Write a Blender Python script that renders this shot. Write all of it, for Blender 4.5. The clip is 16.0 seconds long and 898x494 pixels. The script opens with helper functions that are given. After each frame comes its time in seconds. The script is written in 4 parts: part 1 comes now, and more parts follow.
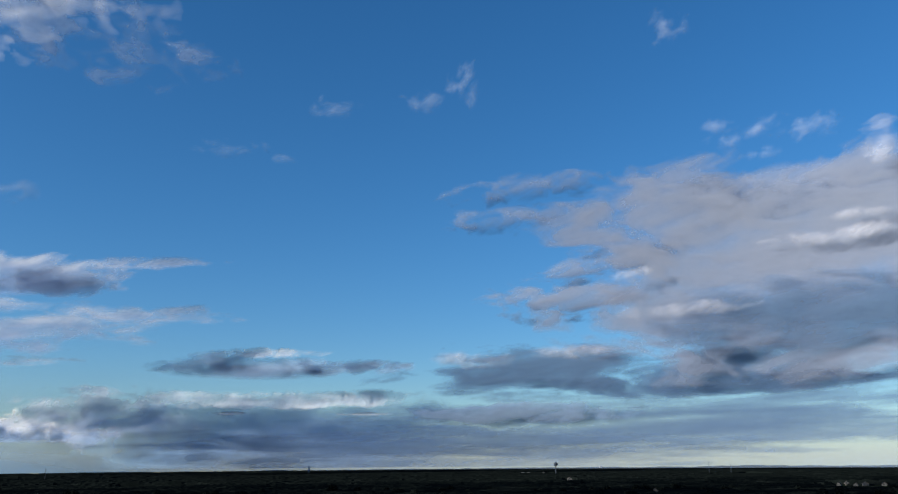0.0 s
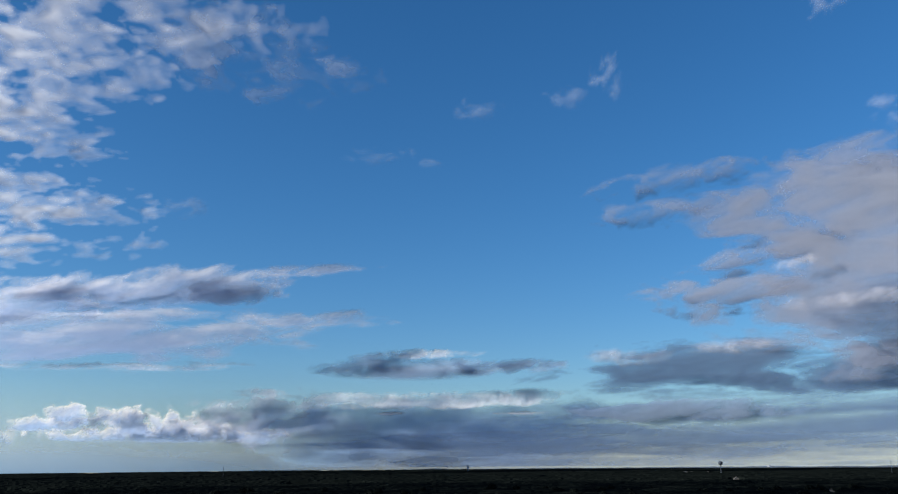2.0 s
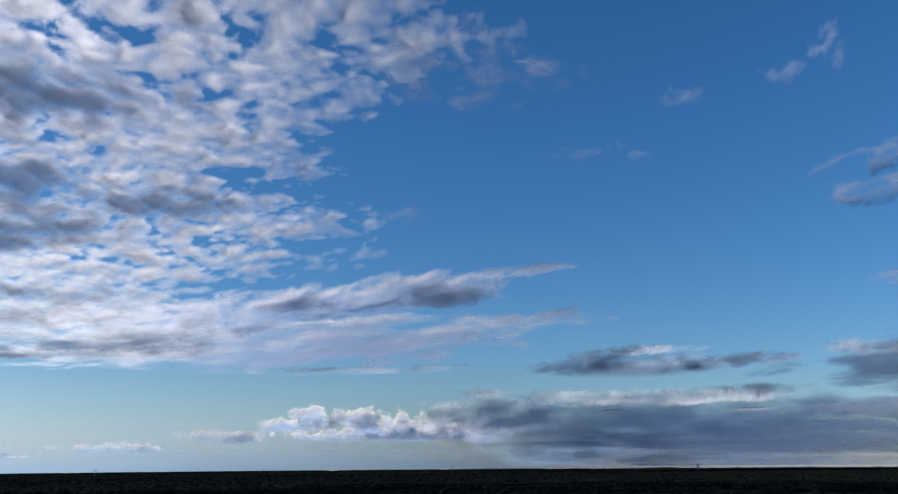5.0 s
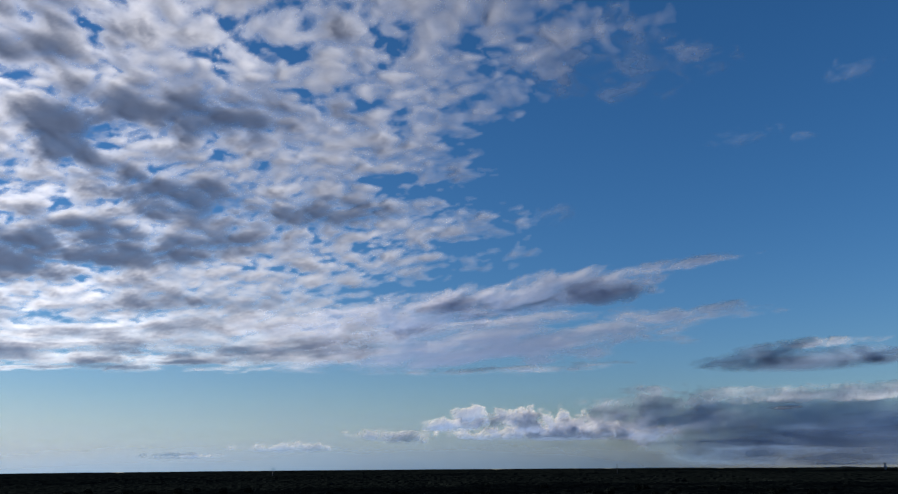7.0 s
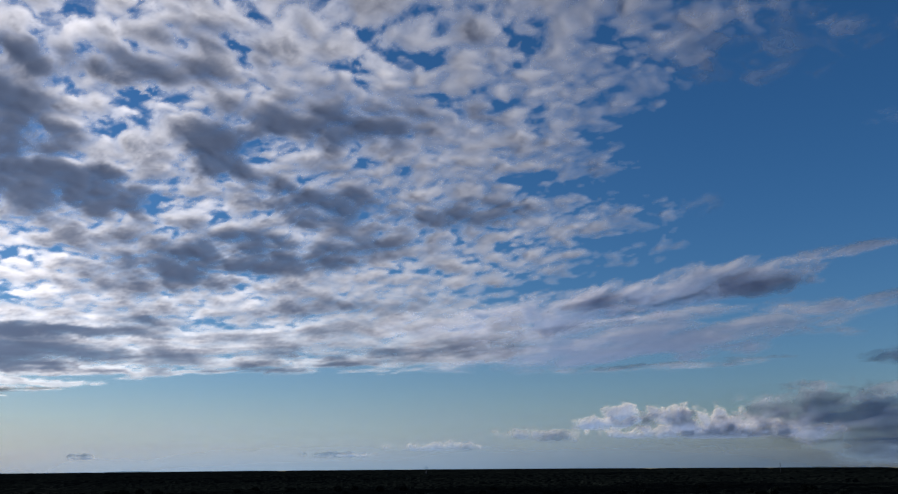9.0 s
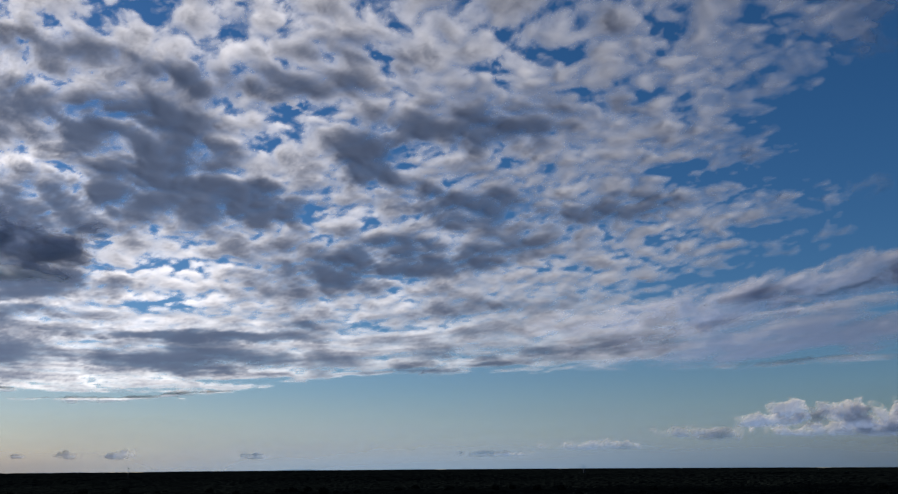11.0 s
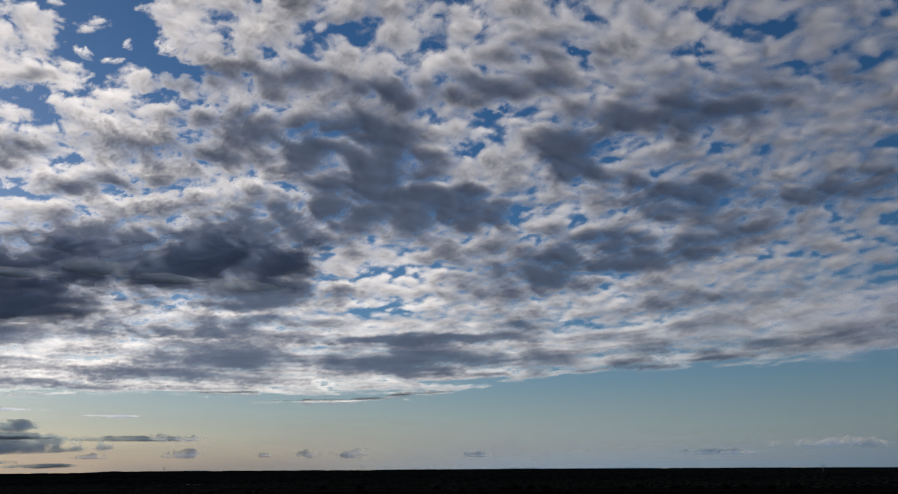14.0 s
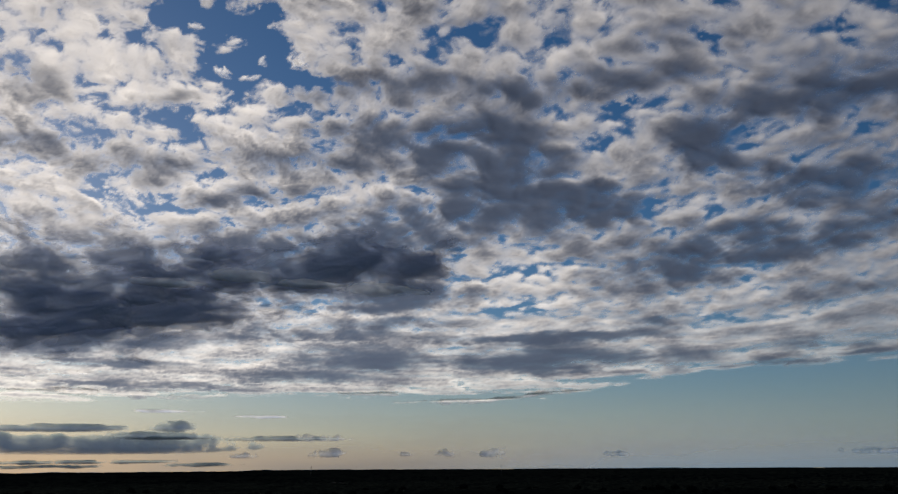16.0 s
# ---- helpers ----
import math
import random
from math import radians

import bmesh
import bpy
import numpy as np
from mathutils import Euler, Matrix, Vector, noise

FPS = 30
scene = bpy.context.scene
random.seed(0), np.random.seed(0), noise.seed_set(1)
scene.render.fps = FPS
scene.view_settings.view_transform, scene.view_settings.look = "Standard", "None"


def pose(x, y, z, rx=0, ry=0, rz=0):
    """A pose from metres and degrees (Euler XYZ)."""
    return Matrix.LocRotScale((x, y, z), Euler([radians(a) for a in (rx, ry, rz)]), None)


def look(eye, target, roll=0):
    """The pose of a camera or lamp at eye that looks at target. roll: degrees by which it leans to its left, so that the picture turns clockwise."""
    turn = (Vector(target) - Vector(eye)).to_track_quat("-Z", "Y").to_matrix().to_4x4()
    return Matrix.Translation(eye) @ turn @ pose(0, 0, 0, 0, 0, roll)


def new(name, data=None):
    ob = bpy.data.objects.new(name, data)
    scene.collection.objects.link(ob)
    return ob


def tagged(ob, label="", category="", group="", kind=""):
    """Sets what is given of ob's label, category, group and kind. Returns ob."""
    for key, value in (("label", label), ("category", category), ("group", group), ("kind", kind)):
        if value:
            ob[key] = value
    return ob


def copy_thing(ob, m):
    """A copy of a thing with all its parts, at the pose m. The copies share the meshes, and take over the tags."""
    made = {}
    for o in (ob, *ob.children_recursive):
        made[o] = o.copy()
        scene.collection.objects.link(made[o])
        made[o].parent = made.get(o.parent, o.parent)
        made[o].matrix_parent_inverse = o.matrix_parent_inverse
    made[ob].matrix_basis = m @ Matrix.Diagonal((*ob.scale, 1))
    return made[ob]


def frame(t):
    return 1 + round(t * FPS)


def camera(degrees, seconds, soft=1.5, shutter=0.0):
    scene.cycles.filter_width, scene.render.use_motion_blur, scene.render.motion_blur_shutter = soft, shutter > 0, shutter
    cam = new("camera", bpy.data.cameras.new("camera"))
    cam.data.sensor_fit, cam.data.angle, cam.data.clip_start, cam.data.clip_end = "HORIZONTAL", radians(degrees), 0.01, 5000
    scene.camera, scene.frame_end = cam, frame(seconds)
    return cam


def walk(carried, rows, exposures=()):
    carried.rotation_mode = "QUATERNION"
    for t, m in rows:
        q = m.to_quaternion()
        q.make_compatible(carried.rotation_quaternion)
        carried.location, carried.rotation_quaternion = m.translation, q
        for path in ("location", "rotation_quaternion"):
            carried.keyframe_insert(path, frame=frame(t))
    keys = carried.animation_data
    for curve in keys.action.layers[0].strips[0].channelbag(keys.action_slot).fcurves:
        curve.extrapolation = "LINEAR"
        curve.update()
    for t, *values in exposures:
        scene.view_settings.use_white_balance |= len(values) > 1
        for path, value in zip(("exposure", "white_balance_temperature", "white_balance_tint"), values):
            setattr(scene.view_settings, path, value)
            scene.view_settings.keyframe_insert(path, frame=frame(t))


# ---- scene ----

# ---------------------------------------------------------------- camera
cam = camera(55.1, 16.0, soft=1.2)
EYE = Vector((0.0, 0.0, 58.0))      # hovering 58 m over the ground, 43 m over the tree tops
TILT, LEAN = 13.88, -0.42
TURN = ((0.0, 0.0), (0.5, 2.54), (1.0, 5.06), (1.5, 7.66), (2.0, 10.16), (2.5, 12.63), (3.0, 15.14), (3.5, 17.60),
        (4.0, 19.95), (6.5, 32.28), (7.0, 35.11), (7.5, 37.72), (8.0, 40.01), (8.5, 42.33), (9.0, 44.85),
        (11.5, 57.36), (12.0, 59.74), (12.5, 62.09), (13.0, 64.46), (13.5, 66.76), (14.0, 69.15), (14.5, 71.46),
        (15.0, 73.68), (15.5, 75.87), (16.0, 78.11))


def level_turn(yaw):
    """The camera's pose: turned to its left by yaw about the plumb line, tilted up, a little lean."""
    return (Matrix.Translation(EYE) @ Matrix.Rotation(radians(yaw), 4, "Z") @ Matrix.Rotation(radians(90 + TILT), 4, "X")
            @ Matrix.Rotation(radians(LEAN), 4, "Z"))


walk(cam, [(t, level_turn(yaw)) for t, yaw in TURN], exposures=[(0.0, 1.5, 6450, 5), (4.0, 1.43, 6550, 10), (6.5, 1.15, 6500, 11), (9.0, 0.8, 6500, 12), (12.5, 0.45, 6700, 11), (16.0, 0.1, 7200, 10)])

# ---------------------------------------------------------------- sky and sun
SUN_AZ, SUN_EL = -114.0, 15.0       # degrees to the right of the first view, degrees up


def toward(az, el):
    a, e = radians(az), radians(el)
    return Vector((math.sin(a) * math.cos(e), math.cos(a) * math.cos(e), math.sin(e)))


world = bpy.data.worlds.new("sky")
scene.world = world
world.use_nodes = True
wn = world.node_tree.nodes
sky = wn.new("ShaderNodeTexSky")
sky.sky_type = "NISHITA"
sky.sun_disc = False
sky.sun_elevation, sky.sun_rotation = radians(SUN_EL), radians(SUN_AZ)
sky.altitude, sky.air_density, sky.dust_density, sky.ozone_density = 200, 1.0, 0.32, 5.0
wn["Background"].inputs["Strength"].default_value = 0.052
rich = wn.new("ShaderNodeHueSaturation")
rich.inputs["Saturation"].default_value = 1.14
world.node_tree.links.new(sky.outputs[0], rich.inputs["Color"])
air = wn.new("ShaderNodeMix")           # the warm, slightly rosy evening air
air.data_type, air.blend_type = "RGBA", "MULTIPLY"
air.inputs["Factor"].default_value = 1.0
air.inputs["B"].default_value = (1.0, 0.96, 1.0, 1)
world.node_tree.links.new(rich.outputs[0], air.inputs["A"])
world.node_tree.links.new(air.outputs["Result"], wn["Background"].inputs["Color"])

sun = new("sun", bpy.data.lights.new("sun", "SUN"))
sun.data.energy, sun.data.angle, sun.data.color = 5.0, radians(0.6), (1.0, 0.93, 0.85)
sun.matrix_world = look(toward(SUN_AZ, SUN_EL) * 1000, (0, 0, 0))


# ---------------------------------------------------------------- materials
def material(name):
    m = bpy.data.materials.new(name)
    m.use_nodes = True
    m.node_tree.nodes.clear()
    return m, m.node_tree.nodes, m.node_tree.links


def maths(nodes, links, op, a, b=None, clamp=False):
    n = nodes.new("ShaderNodeMath")
    n.operation, n.use_clamp = op, clamp
    for i, v in enumerate((a, b)):
        if v is None:
            continue
        if isinstance(v, (int, float)):
            n.inputs[i].default_value = v
        else:
            links.new(v, n.inputs[i])
    return n.outputs[0]


def cloud_material(name, cover=3.0, dim=1.2, back=0.5, white=(0.80, 0.84, 0.90), core=0.12, grain=45.0):
    """Droplet cloud: the thicker it is, the less it lets through of what lies behind; shade baked towards the sun
    darkens its colour.
    """
    m, nodes, links = material(name)
    thick = nodes.new("ShaderNodeAttribute")
    thick.attribute_name = "sun_dimming"
    where = nodes.new("ShaderNodeTexCoord")
    fine = nodes.new("ShaderNodeTexNoise")
    fine.inputs["Scale"].default_value, fine.inputs["Detail"].default_value = 1.0 / grain, 3.0
    links.new(where.outputs["Object"], fine.inputs["Vector"])
    veil = nodes.new("ShaderNodeAttribute")
    veil.attribute_name = "cover"
    t = maths(nodes, links, "MULTIPLY", veil.outputs["Fac"], maths(nodes, links, "ADD", maths(nodes, links, "MULTIPLY", fine.outputs["Fac"], 0.7), 0.65))
    opacity = maths(nodes, links, "SUBTRACT", 1.0, maths(nodes, links, "EXPONENT", maths(nodes, links, "MULTIPLY", t, -cover)))
    let = maths(nodes, links, "EXPONENT", maths(nodes, links, "MULTIPLY", thick.outputs["Fac"], -dim))
    body = nodes.new("ShaderNodeBsdfDiffuse")
    body.inputs["Color"].default_value = (*white, 1)
    glow = nodes.new("ShaderNodeBsdfTranslucent")
    tint = nodes.new("ShaderNodeMix")
    tint.data_type = "RGBA"
    tint.inputs["A"].default_value = (core * 0.62, core * 0.86, core * 1.4, 1)
    tint.inputs["B"].default_value = (*white, 1)
    links.new(let, tint.inputs["Factor"])
    links.new(tint.outputs["Result"], glow.inputs["Color"])
    scatter = nodes.new("ShaderNodeMixShader")
    scatter.inputs[0].default_value = back
    links.new(body.outputs[0], scatter.inputs[1])
    links.new(glow.outputs[0], scatter.inputs[2])
    clear = nodes.new("ShaderNodeBsdfTransparent")
    mix = nodes.new("ShaderNodeMixShader")
    links.new(opacity, mix.inputs[0])
    links.new(clear.outputs[0], mix.inputs[1])
    links.new(scatter.outputs[0], mix.inputs[2])
    out = nodes.new("ShaderNodeOutputMaterial")
    links.new(mix.outputs[0], out.inputs["Surface"])
    return m


def plain_material(name, low, high, scale, rough=0.9, bump=0.3, shine=0.1):
    """Two tones mingled by noise at two scales, with fine relief."""
    m, nodes, links = material(name)
    where = nodes.new("ShaderNodeTexCoord")
    big, small = nodes.new("ShaderNodeTexNoise"), nodes.new("ShaderNodeTexNoise")
    big.inputs["Scale"].default_value, small.inputs["Scale"].default_value = scale, scale * 9
    for n in (big, small):
        n.inputs["Detail"].default_value = 4
        links.new(where.outputs["Object"], n.inputs["Vector"])
    both = maths(nodes, links, "MULTIPLY", maths(nodes, links, "ADD", big.outputs["Fac"], small.outputs["Fac"]), 0.5)
    ramp = nodes.new("ShaderNodeValToRGB")
    ramp.color_ramp.elements[0].position, ramp.color_ramp.elements[1].position = 0.36, 0.64
    ramp.color_ramp.elements[0].color, ramp.color_ramp.elements[1].color = (*low, 1), (*high, 1)
    links.new(both, ramp.inputs[0])
    bsdf, out, relief = nodes.new("ShaderNodeBsdfPrincipled"), nodes.new("ShaderNodeOutputMaterial"), nodes.new("ShaderNodeBump")
    relief.inputs["Strength"].default_value = bump
    links.new(small.outputs["Fac"], relief.inputs["Height"])
    links.new(relief.outputs[0], bsdf.inputs["Normal"])
    links.new(ramp.outputs[0], bsdf.inputs["Base Color"])
    bsdf.inputs["Roughness"].default_value = rough
    bsdf.inputs["Specular IOR Level"].default_value = shine
    links.new(bsdf.outputs[0], out.inputs["Surface"])
    return m


DECK = cloud_material("altocumulus", cover=3.2, dim=1.3, back=0.96, white=(0.90, 0.90, 0.91), core=0.10)
DARK = cloud_material("dark_cloud", cover=1.9, dim=1.6, back=0.4, white=(0.48, 0.56, 0.78), core=0.07)
ROWS = cloud_material("cloud_rows", cover=1.9, dim=1.0, back=0.92, white=(0.86, 0.86, 0.86), core=0.22)
TEAL = cloud_material("teal_cloud", cover=3.0, dim=1.6, back=0.5, white=(0.70, 0.80, 0.79), core=0.13)
PALE = cloud_material("pale_underside", cover=2.2, dim=1.0, back=0.2, white=(0.92, 0.92, 0.92), core=0.2)
HEAP = cloud_material("cumulus", cover=2.2, dim=2.2, back=0.85, white=(0.80, 0.74, 0.68), core=0.24)
SMALL = cloud_material("small_cumulus", cover=1.1, dim=0.7, back=0.5, white=(0.80, 0.82, 0.84), core=0.26)
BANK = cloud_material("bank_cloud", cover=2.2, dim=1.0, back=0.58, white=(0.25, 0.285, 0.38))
VEIL = cloud_material("layered_cloud", cover=1.8, dim=1.3, back=0.85, white=(0.76, 0.78, 0.88), core=0.26)
STREAKY = cloud_material("streaky_cloud", cover=1.8, dim=2.2, back=0.85, white=(0.55, 0.55, 0.60), core=0.24)
WISP = cloud_material("wisp", cover=0.55, dim=0.8, back=0.75, white=(0.78, 0.82, 0.92))
RAIN = cloud_material("rain_cloud", cover=1.6, dim=1.0, back=0.62, white=(0.31, 0.50, 0.68), core=0.32)
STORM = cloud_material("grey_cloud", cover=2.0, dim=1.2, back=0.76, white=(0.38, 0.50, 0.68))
# UNDER and CREST: bank cloud again, with shade and sunlight put into its colour.
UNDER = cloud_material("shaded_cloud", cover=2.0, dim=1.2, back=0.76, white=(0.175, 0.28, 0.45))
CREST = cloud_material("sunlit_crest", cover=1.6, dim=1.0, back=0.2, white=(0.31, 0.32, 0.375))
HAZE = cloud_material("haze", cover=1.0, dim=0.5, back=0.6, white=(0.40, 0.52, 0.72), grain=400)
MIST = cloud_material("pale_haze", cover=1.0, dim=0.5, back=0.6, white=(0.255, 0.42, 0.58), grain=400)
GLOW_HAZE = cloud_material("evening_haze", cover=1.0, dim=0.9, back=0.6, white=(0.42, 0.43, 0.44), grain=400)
# Far below foliage tone: the land's cloud shadow is put into the leaf colour.
SHADED_LEAVES = plain_material("shaded_leaves", (0.003, 0.0045, 0.0042), (0.007, 0.009, 0.0085), 0.02, shine=0.0)
MEADOW = plain_material("meadow", (0.03, 0.042, 0.02), (0.045, 0.06, 0.028), 0.01, shine=0.0)
# White steel here and plaster below are greyed to stand for cloud shade.
STEEL_WHITE = plain_material("shaded_white_steel", (0.12, 0.125, 0.13), (0.18, 0.18, 0.18), 0.5, rough=0.6)
STEEL_BLUE = plain_material("blue_grey_painted_steel", (0.014, 0.02, 0.03), (0.025, 0.032, 0.045), 0.5, rough=0.6)
PLASTER = plain_material("shaded_plaster", (0.07, 0.068, 0.065), (0.12, 0.115, 0.11), 0.3)
BARK = plain_material("bark", (0.03, 0.024, 0.018), (0.07, 0.055, 0.04), 1.5)
GLASS = plain_material("dark_window_glass", (0.02, 0.025, 0.03), (0.03, 0.035, 0.04), 0.5, rough=0.1, bump=0.0)
SLATE = plain_material("dark_shingles", (0.03, 0.03, 0.035), (0.06, 0.055, 0.05), 0.4)


# ---------------------------------------------------------------- noise fields
def hashed(ix, iy, seed):
    n = (ix.astype(np.int64) * 374761393 + iy.astype(np.int64) * 668265263 + seed * 982451653) & 0xFFFFFFFF
    n = ((n ^ (n >> 13)) * 1274126177) & 0xFFFFFFFF
    n = ((n ^ (n >> 16)) * 2246822519) & 0xFFFFFFFF
    return ((n ^ (n >> 15)) & 0xFFFFFF) / float(0x1000000)


def ripple(x, y, seed):
    """Gradient noise, about -1 to 1."""
    ix, iy = np.floor(x), np.floor(y)
    fx, fy = x - ix, y - iy
    ux, uy = fx ** 3 * (fx * (fx * 6 - 15) + 10), fy ** 3 * (fy * (fy * 6 - 15) + 10)

    def corner(dx, dy):
        a = hashed(ix + dx, iy + dy, seed) * 2 * np.pi
        return np.cos(a) * (fx - dx) + np.sin(a) * (fy - dy)
    top = corner(0, 0) * (1 - ux) + corner(1, 0) * ux
    low = corner(0, 1) * (1 - ux) + corner(1, 1) * ux
    return (top * (1 - uy) + low * uy) * 1.5


def fbm(x, y, seed, octaves=5, gain=0.5):
    total, amp = 0.0, 1.0
    for i in range(octaves):
        total = total + amp * ripple(x + 17.3 * i, y - 9.1 * i, seed + i)
        x, y, amp = x * 2.03, y * 2.03, amp * gain
    return total


def puffs(x, y, seed):
    """Rounded lumps, 0 in the creases to 1 on the crowns."""
    ix, iy = np.floor(x), np.floor(y)
    best = np.full(np.shape(x), 9.0)
    for dx in (-1, 0, 1):
        for dy in (-1, 0, 1):
            cx, cy = ix + dx, iy + dy
            px, py = cx + hashed(cx, cy, seed), cy + hashed(cx, cy, seed + 77)
            best = np.minimum(best, (x - px) ** 2 + (y - py) ** 2)
    return np.clip(1 - best, 0, 1)


def blobs(x, y, seed, tight=5.0):
    """Soft round heads that run into each other, about 0 on average."""
    ix, iy = np.floor(x), np.floor(y)
    total = np.zeros(np.shape(x))
    for dx in (-1, 0, 1, 2):
        for dy in (-1, 0, 1, 2):
            cx, cy = ix + dx, iy + dy
            px, py = cx + 0.9 * hashed(cx, cy, seed) - 0.45, cy + 0.9 * hashed(cx, cy, seed + 77) - 0.45
            total += (0.5 + hashed(cx, cy, seed + 33)) * np.exp(-tight * ((x - px) ** 2 + (y - py) ** 2))
    return total - 0.62


def smooth(a, b, x):
    t = np.clip((x - a) / (b - a), 0, 1)
    return t * t * (3 - 2 * t)


def oval(az, el, a0, e0, ra, re, tilt=0.0):
    """1 in the middle of an oval on the sky, 0 on its rim, below 0 outside."""
    c, s = math.cos(radians(tilt)), math.sin(radians(tilt))
    u, v = az - a0, el - e0
    return 1 - np.hypot((u * c + v * s) / ra, (-u * s + v * c) / re)


# ---------------------------------------------------------------- meshes
def part(name, bm, mat, parent=None, label=""):
    mesh = bpy.data.meshes.new(name)
    bm.to_mesh(mesh)
    bm.free()
    mesh.materials.append(mat)
    ob = new(name, mesh)
    if parent:
        ob.parent = parent
    return tagged(ob, label)


def sheet(name, px, py, pz, keep, mat, smooth_faces=True, **fields):
    """One mesh from a grid of places; only the squares where keep holds are built."""
    rows, cols = px.shape
    cell = keep[:-1, :-1] | keep[1:, :-1] | keep[:-1, 1:] | keep[1:, 1:]
    idx = np.arange(rows * cols).reshape(rows, cols)
    quads = np.stack([idx[:-1, :-1][cell], idx[:-1, 1:][cell], idx[1:, 1:][cell], idx[1:, :-1][cell]], 1)
    used, flat = np.unique(quads, return_inverse=True)
    co = np.stack([px.ravel()[used], py.ravel()[used], pz.ravel()[used]], 1)
    middle = co.mean(0)
    mesh = bpy.data.meshes.new(name)
    n = len(quads)
    mesh.vertices.add(len(used))
    mesh.vertices.foreach_set("co", (co - middle).astype(np.float32).ravel())
    mesh.loops.add(n * 4)
    mesh.loops.foreach_set("vertex_index", flat.astype(np.int32).ravel())
    mesh.polygons.add(n)
    mesh.polygons.foreach_set("loop_start", np.arange(0, n * 4, 4, dtype=np.int32))
    mesh.polygons.foreach_set("use_smooth", np.full(n, smooth_faces))
    for field, values in fields.items():
        at = mesh.attributes.new(field, "FLOAT", "POINT")
        at.data.foreach_set("value", values.ravel()[used].astype(np.float32))
    mesh.materials.append(mat)
    mesh.update()
    mesh.validate()
    ob = new(name, mesh)
    ob.location = middle
    return ob


def sky_sheet(name, az, el, depth, dist, mat, sun_dimming=None):
    """A cloud: its underside or front at dist from the eye, built where its depth is above nothing, with baked dimming.
    """
    a, e = np.radians(az), np.radians(el)
    px = EYE.x + dist * np.sin(a) * np.cos(e)
    py = EYE.y + dist * np.cos(a) * np.cos(e)
    pz = EYE.z + dist * np.sin(e)
    return sheet(name, px, py, pz, depth > 0.01, mat, cover=depth, sun_dimming=depth if sun_dimming is None else sun_dimming)


def sky_grid(a0, a1, e0, e1, step):
    return np.meshgrid(np.arange(a0, a1 + step, step), np.arange(e0, e1 + step, step))


def billow(x, y, seed, octaves=4, gain=0.5):
    """Heaped, rounded lumps at several sizes, 0 to about 1."""
    total, amp = 0.0, 1.0
    for i in range(octaves):
        total = total + amp * np.abs(ripple(x + 5.7 * i, y + 3.1 * i, seed + i))
        x, y, amp = x * 2.1, y * 2.1, amp * gain
    return total


def sunward(field, along, up, step):
    """The field as it stands nearer to the sun: along degrees to its side (one value, or one a row), up degrees higher."""
    rows, cols = field.shape
    lifted = field[np.clip(np.arange(rows) + int(round(up / step)), 0, rows - 1)]
    at = np.clip(np.arange(cols)[None, :] - np.reshape(along, (-1, 1)) / step, 0, cols - 1.001)
    k = at.astype(int)
    f = at - k
    return np.take_along_axis(lifted, k, 1) * (1 - f) + np.take_along_axis(lifted, k + 1, 1) * f


